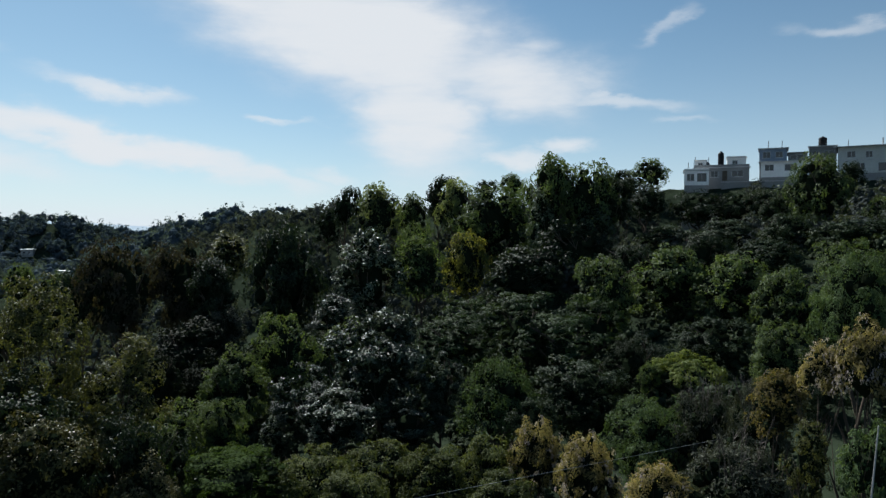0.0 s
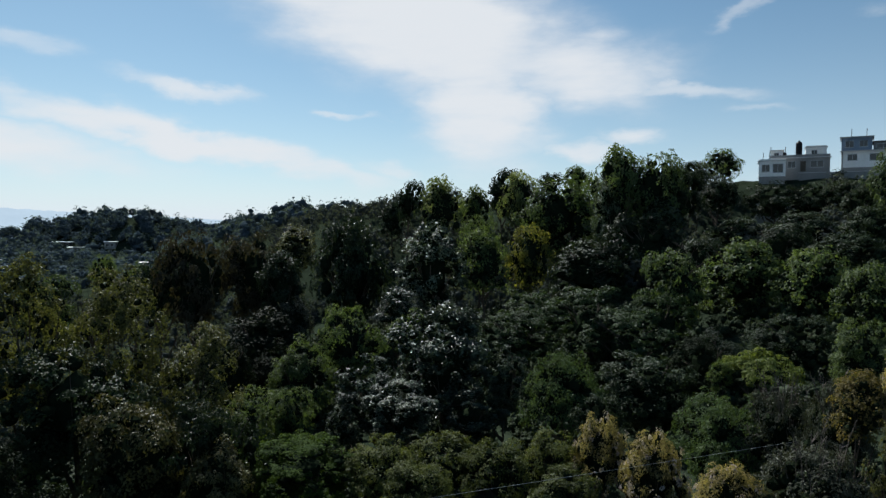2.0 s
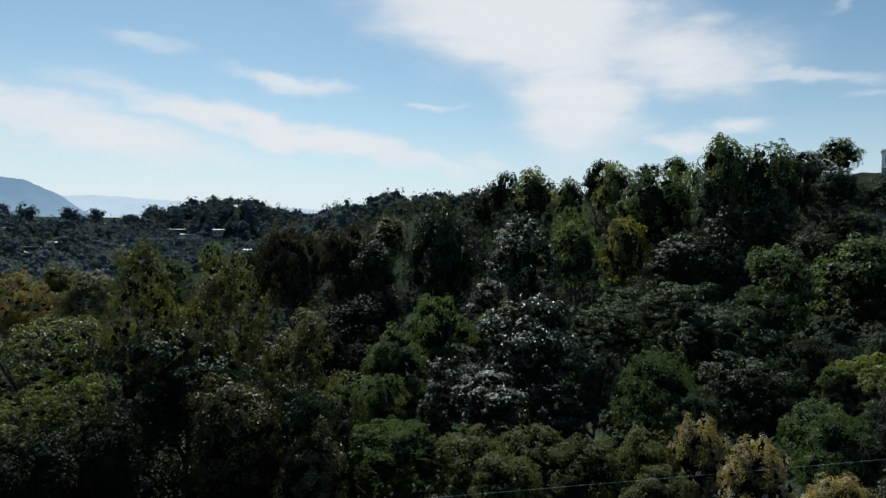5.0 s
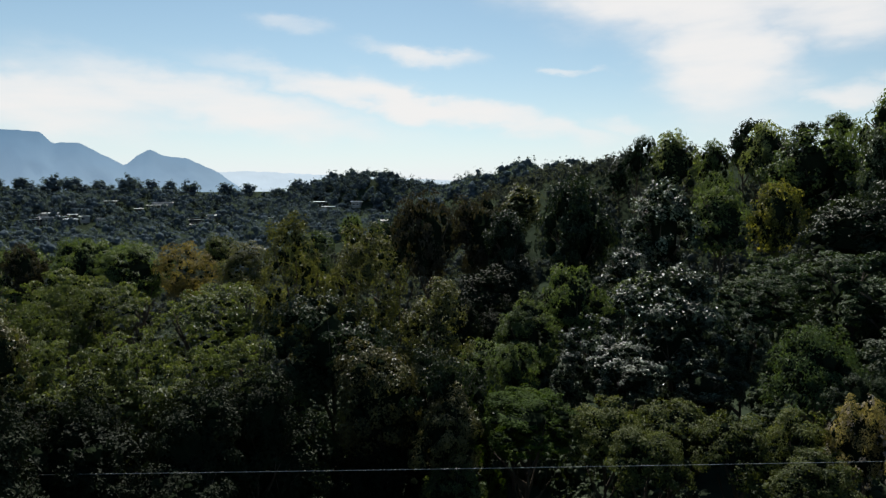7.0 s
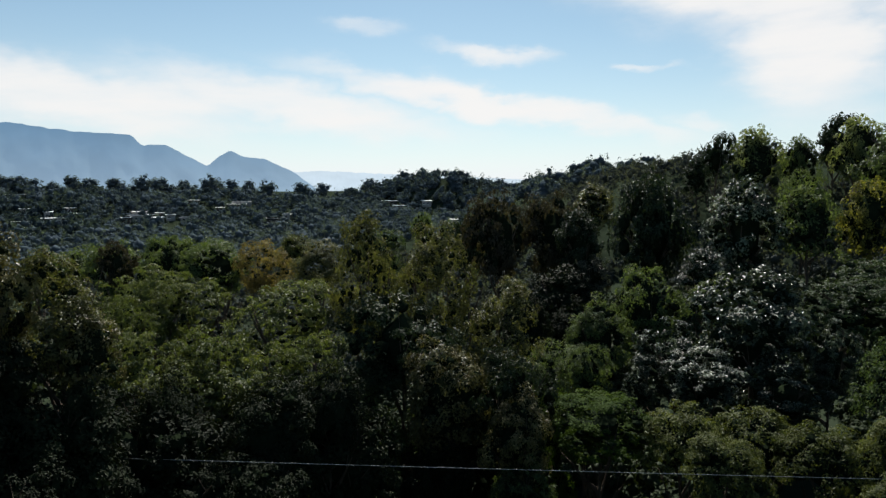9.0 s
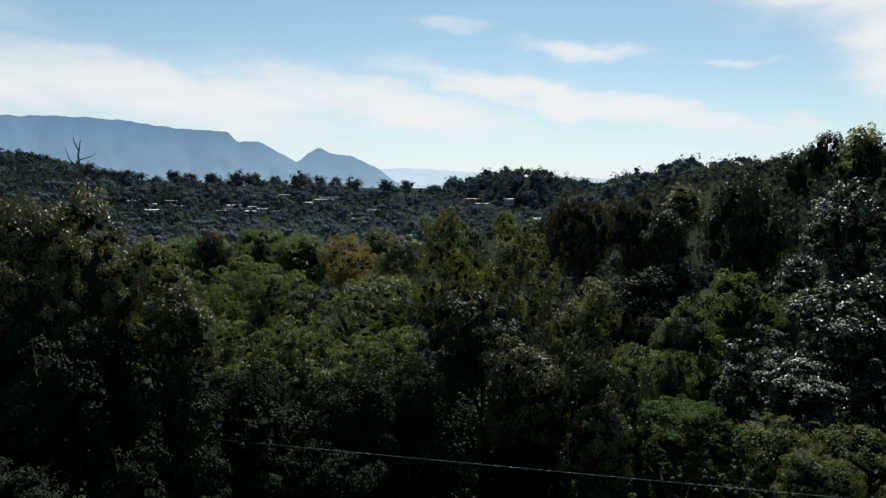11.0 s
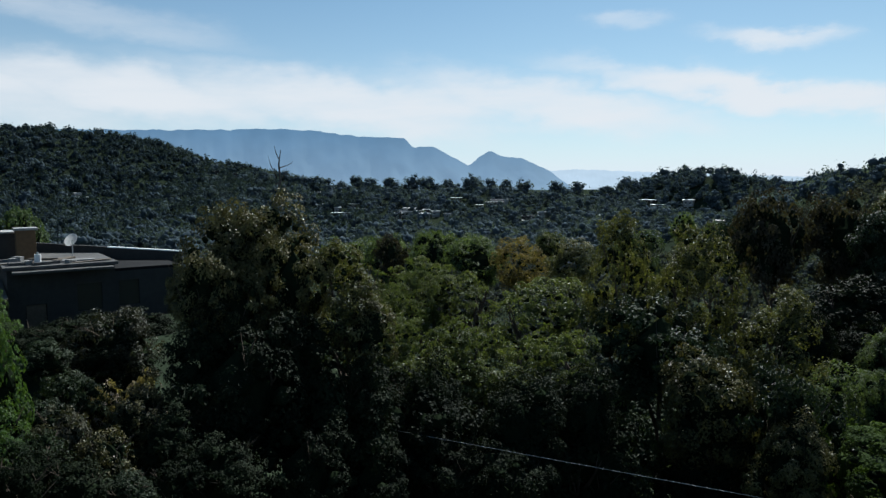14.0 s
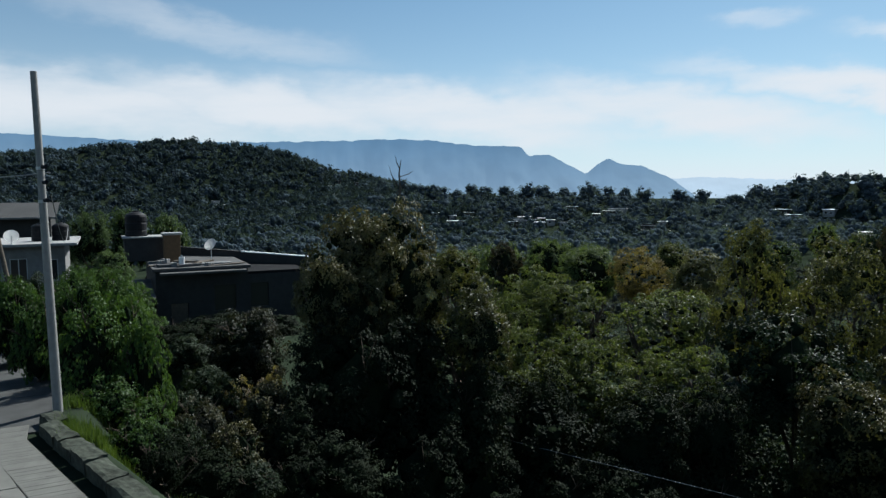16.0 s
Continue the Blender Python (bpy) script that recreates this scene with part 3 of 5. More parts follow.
def twig_mesh(seed):
    rng = random.Random(seed)
    v, f = [], []
    for k in range(26):
        a, out = rng.uniform(0, 6.28), rng.uniform(0.2, 0.85)
        p = Vector((0.25 * math.cos(a), 0.25 * math.sin(a), 0))
        e = Vector((out * math.cos(a), out * math.sin(a), rng.uniform(0.55, 1.05)))
        m = p.lerp(e, 0.5) + Vector((rng.uniform(-0.1, 0.1), rng.uniform(-0.1, 0.1), 0.05))
        tube(v, f, [p, m, e], [0.014, 0.01, 0.004], 4)
        for s in range(3):
            q = m.lerp(e, rng.random())
            tube(v, f, [q, q + Vector((rng.uniform(-0.16, 0.16), rng.uniform(-0.16, 0.16), rng.uniform(0.02, 0.2)))], [0.007, 0.003], 3)
    me = bpy.data.meshes.new("bare_branch")
    me.from_pydata(v, [], f)
    me.materials.append(TWIG)
    return me


TWIGS = [twig_mesh(40 + i) for i in range(2)]
SEEDS = [crown_mesh("bloom", 60 + i, 1600, 0.04, "mound", 0.9, 0.1, 1.2) for i in range(2)]


def leafed(me, material, name, parent, m):
    ob = new(name, me)
    ob.material_slots[0].link = "OBJECT"
    ob.material_slots[0].material = material
    ob.parent = parent
    ob.matrix_basis = m
    return ob


def tree(x, y, top, r, kind, rng, group, deep=0.0):
    g = float(ground_z(x, y)) - 0.1
    shrub = kind in SHRUBS
    h = max(top - g, 1.2)
    far = math.hypot(x, y) > 58 or r < 1.0
    form = FORMS[kind]
    stock = (MID if far else NEAR)[form]
    if kind in ("dry", "fine", "grey") and not far:
        stock = FINE
    if kind in ("olive", "amber", "lime", "yellow", "leafy") and not far:
        stock = AIRY[form]
    if kind == "silver" and not far:
        stock = BIGLEAF
    name, (label, category) = ("shrub" if shrub else "tree"), LABELS[kind]
    root = tagged(new(name), label, category, group)
    root.matrix_basis = pose(x, y, g, 0, 0, rng.uniform(0, 360))
    ch = min(h * (0.98 if shrub else 0.94), r * ASPECT[form] * (4.0 if kind == "vine" else 2.3 if shrub else 1.3))
    if deep:
        ch = min(deep, h * 0.97, r * (4.2 if form == "tall" else 2.6))
    sz = max(0.5 if deep else 0.75, ch / (r * ASPECT[form])) if form != "flat" else 1.0
    crown = leafed(rng.choice(stock), LEAF[kind], "crown", root, Matrix.LocRotScale((0, 0, h - r * ASPECT[form] * sz), None, (r * rng.uniform(0.98, 1.12), r * rng.uniform(0.98, 1.12), r * sz)))
    if kind == "dry":
        part_of(root, "bloom", rng.choice(SEEDS), SEED, Matrix.LocRotScale((0, 0, h - r * ASPECT[form] * sz * 1.03), None, (r * 1.06, r * 1.06, r * sz * 1.05)))
    if kind == "grey":
        tw = new("bare_branch", rng.choice(TWIGS))
        tw.parent = root
        tw.matrix_basis = Matrix.LocRotScale((0, 0, h - r * 1.3), None, (r, r, r * 1.5))
    stem = new("trunk", rng.choice(TRUNKS))
    stem.parent = root
    stem.matrix_basis = Matrix.Diagonal((max(r, 0.8), max(r, 0.8), h * 0.9, 1))
    return root


def plant_stands():
    rng = random.Random(4)
    for rows, group in ((RIDGE_STAND, "trees on the ridge"), (HILL_STAND, "trees on the far slope"), (MID_STAND, "trees in the ravine"), (RAVINE_STAND, "trees in the ravine"),
                        (NEAR_SHRUBS, "shrubs below the terrace"), (SLOPE_STAND, "trees on the near slope"), (BANK_STAND, "trees on the bank"), (IVY_CLUMP, "vine-covered trees"), (SHADE_THICKET, "thicket under the trees"), (VINE_BANK, "shrubs on the road bank"), (HOUSE_GARDEN, "garden shrubs")):
        for row in rows:
            tree(*row[:5], rng, group, *row[5:])


RIDGE_STAND = [
    (-18.7, 126.8, 14.2, 3.2, "dark", 12.2),
    (-11.8, 123.6, 14.9, 4.5, "lime", 11.7),
    (-5.9, 129.0, 13.4, 3.7, "green", 11.3),
    (-0.7, 127.2, 16.6, 3.3, "dark", 12.2),
    (2.4, 122.2, 15.7, 4.3, "lime", 12.4),
    (8.9, 111.9, 13.9, 7.2, "green", 14.2),
    (17.1, 102.8, 18.1, 4.7, "green", 17.1),
    (22.5, 100.8, 16.7, 4.8, "green", 16.4),
    (16.4, 99.9, 12.3, 3.2, "tall", 14.6),
    (26.5, 101.9, 14.1, 3.4, "dark", 13.8),
    (22.2, 97.8, 9.6, 3.7, "tall", 11.8),
    (-3.7, 100.1, 6.8, 3.2, "green", 8.4),
    (45.4, 143.2, 22.3, 4.1, "green", 7.0),
    (39.3, 147.1, 19.9, 3.2, "dark", 5.0),
    (9.3, 139.9, 16.7, 2.9, "dark", 3.8),
    (14.8, 137.4, 18.0, 3.0, "green", 5.2),
    (53.9, 93.9, 17.3, 4.2, "green", 10.8),
    (59.3, 95.4, 16.0, 2.0, "dark", 9.4),
    (56.1, 83.2, 10.3, 2.3, "green", 6.8),
    (55.4, 78.8, 11.0, 2.2, "dark", 6.8),
    (-11.0, 95.5, 4.3, 3.7, "tall", 8.2),
    (50.5, 100.3, 11.3, 2.6, "dark", 4.7),
    (-23.8, 138.1, 10.7, 3.1, "dark", 10.1),
    (35.2, 112.9, 13.6, 3.7, "dark", 6.0),
    (42.2, 108.4, 12.7, 4.8, "dark", 6.0),
    (48.1, 108.1, 12.4, 4.2, "dark", 5.7),
    (53.5, 107.8, 13.2, 3.3, "dark", 6.5),
    (34.2, 121.6, 16.0, 2.5, "dark", 4.0),
    (37.3, 75.6, 4.7, 3.8, "dark", 6.5),
    (32.7, 82.0, 5.4, 3.6, "dark", 6.3),
]
HILL_STAND = [
    (-28.7, 59.4, 4.2, 3.5, "brown", 11.4),
    (-24.8, 64.5, 4.0, 3.5, "brown", 12.1),
    (-20.6, 60.7, 2.6, 2.6, "dark", 7.8),
    (-35.2, 65.1, 1.3, 2.6, "dark", 9.5),
    (-19.7, 84.9, 6.7, 5.7, "dark", 14.9),
    (-29.8, 90.3, 5.0, 3.3, "olive", 7.1),
    (-8.0, 75.7, 5.5, 4.3, "silver", 11.6),
    (-2.2, 78.1, 4.9, 3.1, "green", 11.3),
    (2.9, 80.1, 5.4, 3.2, "yellow", 12.1),
    (11.5, 89.5, 3.7, 6.1, "dark", 11.5),
    (19.4, 94.3, 7.0, 6.3, "dark", 13.8),
    (24.3, 86.9, 3.9, 4.0, "dark", 8.2),
    (34.9, 98.3, 6.8, 5.2, "dark", 8.9),
    (39.8, 92.0, 7.5, 4.7, "dark", 9.1),
    (44.6, 85.3, 8.1, 3.9, "dark", 8.4),
    (48.8, 78.4, 7.2, 4.3, "dark", 7.7),
    (-43.2, 67.3, 1.4, 1.5, "green", 5.5),
    (-42.3, 72.6, 0.2, 2.7, "green", 5.6),
]
MID_STAND = [
    (16.7, 64.1, 2.9, 3.6, "green", 9.4),
    (23.1, 66.4, 4.0, 4.0, "green", 10.8),
    (26.9, 60.6, 3.4, 3.6, "green", 10.2),
    (28.4, 53.2, 2.4, 2.8, "green", 7.8),
    (32.8, 66.7, 1.3, 3.6, "dark", 9.2),
    (26.0, 40.7, 4.6, 2.4, "green", 7.7),
    (7.2, 54.8, -0.1, 3.7, "feather", 5.8),
    (2.5, 60.2, -1.0, 2.8, "feather", 4.9),
    (9.5, 50.4, -1.4, 3.6, "feather", 5.4),
    (1.2, 53.2, -1.8, 3.1, "feather", 4.8),
    (13.3, 55.7, -0.3, 2.6, "feather", 5.8),
    (-11.4, 48.8, -1.4, 2.5, "green", 6.1),
    (-13.4, 43.1, -2.8, 2.4, "green", 5.6),
    (-18.7, 57.1, -1.7, 2.1, "greyleaf", 3.4),
    (-9.1, 57.4, -0.5, 2.3, "silver", 6.0),
    (-7.6, 53.6, -2.1, 2.3, "green", 4.2),
    (15.4, 47.9, -2.4, 2.7, "dark", 5.4),
    (20.9, 40.2, -0.4, 1.8, "green", 4.3),
    (20.9, 50.1, -1.4, 2.8, "dark", 4.3),
    (9.5, 42.2, -3.1, 2.7, "dark", 4.7),
    (18.3, 31.4, -1.4, 1.2, "dark", 2.7),
]
RAVINE_STAND = [
    (-3.5, 41.0, -0.2, 3.2, "silver", 8.9),
    (-6.9, 36.5, -2.6, 2.2, "silver", 5.0),
    (-4.9, 33.8, -3.5, 1.8, "silver", 3.4),
    (-8.5, 35.1, -5.3, 0.9, "silver", 2.4),
    (0.2, 40.2, -2.5, 1.5, "silver", 4.9),
    (-1.5, 37.1, -4.6, 2.1, "silver", 3.5),
    (3.5, 36.0, -2.1, 2.3, "fine", 4.3),
    (14.1, 36.7, -1.9, 2.1, "umbrella", 2.4),
    (9.0, 28.9, -2.2, 1.7, "fine", 3.0),
    (-10.6, 32.4, -3.5, 1.3, "green", 3.6),
    (11.7, 36.5, -2.4, 0.7, "green", 2.5),
    (4.9, 32.9, -3.5, 1.3, "dark", 2.6),
]
NEAR_SHRUBS = [
    (-6.6, 22.1, -2.9, 1.7, "bright", 1.9),
    (-4.0, 22.8, -2.9, 1.5, "dense", 2.1),
    (-1.9, 24.1, -3.2, 1.7, "dense", 2.4),
    (0.2, 23.2, -3.0, 1.5, "dense", 2.2),
    (2.0, 25.1, -3.1, 1.5, "dense", 2.8),
    (-2.3, 20.0, -2.7, 1.2, "dense", 1.7),
    (2.2, 20.1, -2.7, 1.2, "dense", 1.6),
    (4.0, 24.9, -2.3, 1.2, "dry", 2.7),
    (5.4, 22.6, -2.2, 1.1, "dry", 2.4),
    (6.7, 19.2, -2.1, 1.1, "dry", 1.8),
    (8.8, 25.8, -1.7, 1.6, "fine", 3.6),
    (10.4, 25.2, -1.1, 1.6, "grey", 3.7),
    (11.1, 22.7, -0.4, 1.1, "grey", 3.5),
    (8.6, 18.4, -1.2, 1.6, "grey", 2.4),
    (10.3, 19.8, 0.6, 0.9, "amber", 2.0),
    (9.6, 16.2, 2.0, 0.5, "dry", 2.8),
    (10.1, 15.3, 2.7, 0.7, "dry", 2.6),
    (12.1, 18.8, 4.4, 1.1, "fine", 3.4),
    (8.6, 15.0, 0.4, 0.5, "olive", 2.1),
    (8.8, 13.1, 0.9, 0.6, "fine", 2.1),
]
SLOPE_STAND = [
    (-17.4, 23.2, 3.4, 1.8, "olive", 6.6),
    (-16.1, 26.6, 2.8, 2.0, "olive", 6.2),
    (-15.1, 22.4, 0.1, 2.5, "dark", 4.3),
    (-13.0, 27.1, 0.3, 1.9, "olive", 5.0),
    (-11.8, 20.9, -1.2, 1.7, "ivy", 6.5),
    (-9.8, 22.0, -1.4, 1.9, "dark", 6.4),
    (-12.3, 36.0, -4.4, 2.2, "green", 5.5),
    (-8.7, 28.8, -4.9, 2.0, "bright", 3.0),
    (-35.9, 34.8, 0.5, 2.3, "amber", 4.1),
    (-44.2, 32.6, 0.7, 2.2, "green", 4.6),
    (-39.6, 33.6, 0.5, 2.2, "green", 4.2),
    (-30.5, 34.5, 0.4, 1.5, "olive", 3.5),
    (-47.0, 30.4, 0.5, 1.5, "brown", 4.2),
    (-51.6, 54.4, -0.5, 2.2, "dense", 3.5),
    (-8.9, 20.2, -2.3, 1.3, "ivy", 4.4),
    (-26.7, 17.6, 0.5, 1.6, "leafy", 3.8),
    (-24.2, 19.4, 0.5, 1.9, "leafy", 4.0),
    (-19.5, 20.1, 0.5, 2.4, "leafy", 4.1),
    (-20.0, 13.1, -0.2, 1.4, "leafy", 3.8),
    (-18.1, 15.0, -0.5, 1.8, "leafy", 4.2),
    (-15.7, 16.8, -0.9, 1.9, "leafy", 4.3),
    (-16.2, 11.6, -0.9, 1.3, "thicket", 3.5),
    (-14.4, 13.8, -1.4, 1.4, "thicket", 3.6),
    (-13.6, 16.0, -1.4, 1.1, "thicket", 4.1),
    (-59.8, 32.3, -0.7, 3.2, "green", 5.8),
    (-53.7, 34.8, -0.2, 2.9, "green", 5.7),
    (-49.5, 37.3, 0.2, 2.7, "green", 5.1),
    (-50.0, 43.0, -0.4, 2.7, "green", 5.6),
    (-24.4, 17.4, 1.2, 1.5, "leafy", 3.4),
    (-31.1, 35.2, 0.8, 1.9, "olive", 3.8),
    (-32.5, 44.3, 1.1, 2.3, "green", 5.1),
    (-26.5, 42.4, 0.4, 2.2, "olive", 4.1),
    (-21.7, 14.4, 0.5, 1.1, "leafy", 2.7),
]
BANK_STAND = [
    (-18.3, 14.0, -1.3, 2.0, "leafy"),
    (-15.8, 15.3, -1.7, 1.6, "leafy"),
    (-18.0, 10.8, -1.4, 1.4, "thicket"),
    (-15.4, 19.7, -3.4, 1.9, "green"),
    (-14.0, 24.2, -3.7, 1.9, "green"),
    (-11.2, 23.5, -4.5, 1.6, "green"),
    (-13.1, 31.4, -4.1, 1.7, "green"),
    (-11.2, 28.9, -5.2, 1.6, "bright"),
    (-8.4, 19.3, -4.3, 1.3, "green"),
    (-17.1, 14.6, -1.6, 2.0, "leafy"),
    (-18.7, 12.6, -1.1, 1.9, "leafy"),
]
IVY_CLUMP = [
    (-18.9, 6.6, 3.9, 1.4, "ivy", 4.3),
    (-18.9, 7.8, 4.3, 1.5, "ivy", 4.8),
    (-18.2, 5.6, 2.9, 1.1, "ivy", 4.3),
    (-17.3, 7.9, 3.2, 1.2, "ivy", 4.8),
    (-16.3, 9.0, 2.9, 1.3, "olive", 3.5),
    (-15.6, 9.3, 1.6, 0.8, "ivy", 3.6),
    (-17.4, 6.2, 2.3, 1.1, "ivy", 4.6),
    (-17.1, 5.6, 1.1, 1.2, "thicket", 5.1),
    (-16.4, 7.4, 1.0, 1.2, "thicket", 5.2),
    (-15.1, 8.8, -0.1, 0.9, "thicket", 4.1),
]
# near-black trees added to fill the shaded gaps below the others
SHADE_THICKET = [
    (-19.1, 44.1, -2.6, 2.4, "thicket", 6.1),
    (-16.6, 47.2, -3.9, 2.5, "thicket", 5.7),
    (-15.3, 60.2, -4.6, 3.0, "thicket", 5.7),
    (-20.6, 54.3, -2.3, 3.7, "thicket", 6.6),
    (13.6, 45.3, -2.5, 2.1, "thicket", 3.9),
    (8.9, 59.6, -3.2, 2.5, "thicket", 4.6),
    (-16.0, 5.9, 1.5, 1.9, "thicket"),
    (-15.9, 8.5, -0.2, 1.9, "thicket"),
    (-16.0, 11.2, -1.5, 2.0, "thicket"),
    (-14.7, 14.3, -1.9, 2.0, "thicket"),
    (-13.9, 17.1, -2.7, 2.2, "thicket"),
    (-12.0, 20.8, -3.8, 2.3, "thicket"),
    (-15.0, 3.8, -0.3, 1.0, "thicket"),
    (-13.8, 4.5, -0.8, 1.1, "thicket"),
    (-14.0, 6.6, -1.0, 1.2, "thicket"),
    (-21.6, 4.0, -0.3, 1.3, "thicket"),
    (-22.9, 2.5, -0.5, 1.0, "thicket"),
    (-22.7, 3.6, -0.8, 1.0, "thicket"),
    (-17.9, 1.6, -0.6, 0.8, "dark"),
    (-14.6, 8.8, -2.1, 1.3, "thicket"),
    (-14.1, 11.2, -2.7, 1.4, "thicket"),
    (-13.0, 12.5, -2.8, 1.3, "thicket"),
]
VINE_BANK = [
    (-27.0, 0.2, 1.9, 1.2, "vine", 3.6),
    (-25.0, -1.2, 1.9, 0.9, "vine", 3.0),
    (-28.0, 1.1, 0.9, 1.0, "vine", 3.0),
    (-25.4, -2.5, 1.5, 0.6, "vine", 2.6),
    (-34.0, 0.2, 2.0, 1.1, "fine", 1.7),
    (-19.5, -0.6, 2.3, 1.0, "vine"),
    (-19.0, 0.2, 2.1, 0.9, "vine"),
    (-20.0, -1.4, 2.1, 0.7, "vine"),
    (-18.9, -1.6, 2.0, 0.6, "vine"),
    (-18.0, 0.3, 2.2, 0.9, "vine"),
    (-17.0, 0.7, 1.5, 0.8, "vine"),
    (-17.5, -0.4, 2.1, 0.9, "vine"),
    (-16.0, -0.1, 0.3, 0.7, "vine"),
    (-15.5, 0.7, 0.1, 0.7, "vine"),
    (-14.5, 0.4, -0.1, 0.6, "vine"),
    (-14.4, 1.3, -0.3, 0.6, "dark"),
    (-12.5, 0.8, -0.5, 0.4, "thicket"),
    (-12.9, 1.7, -0.6, 0.6, "thicket"),
    (-12.8, 2.4, -1.2, 0.5, "dark"),
]
HOUSE_GARDEN = [
    (-23.9, -2.6, 1.9, 0.9, "vine"),
    (-24.8, -3.4, 2.0, 1.1, "vine"),
    (-24.9, 1.7, -0.5, 1.2, "thicket"),
    (-26.7, 3.7, -1.2, 1.3, "thicket"),
    (-26.3, 6.0, -0.7, 1.4, "thicket"),
    (-31.9, -2.7, 1.3, 1.2, "dark"),
    (-30.0, -1.1, 1.6, 1.1, "vine"),
    (-29.8, -3.3, 1.1, 1.1, "dark"),
    (-21.7, 3.9, 0.7, 1.4, "greyleaf"),
    (-18.8, 2.4, -0.2, 0.9, "dark"),
    (-20.9, 2.1, -0.6, 0.7, "dark"),
    (-18.7, 3.2, -0.7, 0.6, "dry"),
    (-18.6, 4.1, -0.5, 0.6, "dry"),
    (-15.4, 1.7, -0.1, 0.7, "greyleaf"),
    (-14.3, 2.4, -0.4, 0.7, "ivy"),
    (-13.5, 1.1, -0.5, 0.5, "thicket"),
    (-15.7, 3.3, -0.1, 0.7, "ivy"),
    (-57.0, -1.0, 3.6, 2.0, "fine", 5.0),
    (-59.0, 1.7, 3.4, 2.3, "fine", 5.1),
    (-59.8, 4.8, 2.9, 1.9, "fine", 5.0),
    (-84.7, -6.8, 2.0, 2.5, "dark"),
    (-13.6, 3.4, -1.1, 0.7, "thicket"),
]

# houses of the town: plan position, frontage, wall tone
TOWN_WEST = [
    (-284.4, 193.6, 8.6, 0),
    (-309.0, 176.7, 8.0, 1),
    (-304.2, 164.8, 10.2, 1),
    (-302.6, 150.7, 7.3, 2),
    (-274.6, 197.1, 5.9, 0),
    (-280.5, 250.4, 9.9, 2),
    (-227.6, 230.6, 11.4, 1),
    (-232.2, 325.7, 8.9, 2),
    (-205.2, 324.6, 5.3, 0),
    (-183.4, 307.4, 21.6, 0),
    (-292.9, 333.7, 9.8, 1),
    (-224.4, 268.6, 6.5, 2),
    (-370.1, 180.9, 8.9, 1),
    (-267.1, 207.1, 4.9, 0),
    (-410.3, 189.7, 5.1, 0),
    (-558.5, 287.2, 6.2, 2),
    (-356.2, 172.9, 3.4, 1),
    (-330.6, 166.1, 3.6, 0),
    (-309.0, 155.7, 4.5, 2),
    (-287.8, 144.4, 4.8, 1),
    (-315.6, 169.0, 3.6, 0),
    (-321.6, 183.0, 4.3, 2),
    (-294.2, 162.3, 5.0, 1),
    (-306.6, 181.0, 3.6, 0),
]
TOWN_EAST = [
    (-277.7, 159.0, 3.7, 2),
    (-283.9, 187.0, 3.4, 1),
    (-292.5, 199.4, 6.0, 0),
    (-282.4, 199.9, 3.4, 2),
    (-283.8, 204.8, 3.4, 1),
    (-277.6, 206.5, 4.1, 0),
    (-302.3, 240.0, 5.9, 2),
    (-349.7, 253.6, 3.4, 1),
    (-283.1, 256.4, 9.9, 0),
    (-275.7, 234.6, 3.4, 2),
    (-238.5, 236.7, 7.5, 1),
    (-244.2, 250.8, 3.6, 0),
    (-529.2, 189.2, 6.2, 2),
    (-546.7, 181.5, 5.3, 1),
    (-523.9, 167.3, 5.9, 0),
    (-457.8, 150.8, 6.0, 2),
    (-421.1, 127.6, 5.4, 1),
    (-494.7, 72.3, 4.8, 0),
    (-486.4, 74.3, 5.6, 2),
    (-357.2, 79.8, 6.0, 1),
    (-533.4, 142.0, 12.9, 0),
    (-419.0, 127.7, 5.9, 2),
    (-220.0, 319.6, 8.4, 1),
    (-151.2, 268.3, 13.5, 0),
    (-282.1, 348.1, 7.9, 2),
]
TOWN = TOWN_WEST + TOWN_EAST

plant_stands()


def polar_spots(rng, n, a0, a1, r0, r1, power=1.0):
    a = np.radians(rng.uniform(a0, a1, n))
    r = (r0 ** power + rng.random(n) * (r1 ** power - r0 ** power)) ** (1 / power)
    return np.stack([-r * np.sin(a), r * np.cos(a)], 1)


def woods(name, seed, spots, radius, label, material, stock, sink=0.25):
    """Many crowns joined into one sheet of woodland."""
    rng = np.random.default_rng(seed)
    V, F, M, at = [], [], [], 0
    z = ground_z(spots[:, 0], spots[:, 1])
    meshes = []
    for me in stock:
        co = np.empty(len(me.vertices) * 3, np.float32)
        me.vertices.foreach_get("co", co)
        ix = np.empty(len(me.loops), np.int32)
        me.loops.foreach_get("vertex_index", ix)
        mi = np.empty(len(me.polygons), np.int32)
        me.polygons.foreach_get("material_index", mi)
        meshes.append((co.reshape(-1, 3), ix.reshape(-1, 3), mi))
    for (x, y), g in zip(spots, z):
        co, ix, mi = meshes[rng.integers(len(meshes))]
        M.append(mi)
        r, t = radius[0] + (radius[1] - radius[0]) * rng.random() ** 1.5, rng.uniform(0, 2 * np.pi)
        c, s = math.cos(t), math.sin(t)
        tall = rng.uniform(0.8, 1.2)
        V.append(np.stack([(co[:, 0] * c - co[:, 1] * s) * r + x, (co[:, 0] * s + co[:, 1] * c) * r + y, co[:, 2] * r * tall + g - r * sink], 1))
        F.append(ix + at)
        at += len(co)
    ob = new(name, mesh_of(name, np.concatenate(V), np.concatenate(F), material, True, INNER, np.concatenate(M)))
    return tagged(ob, label, "foliage", kind="stuff")


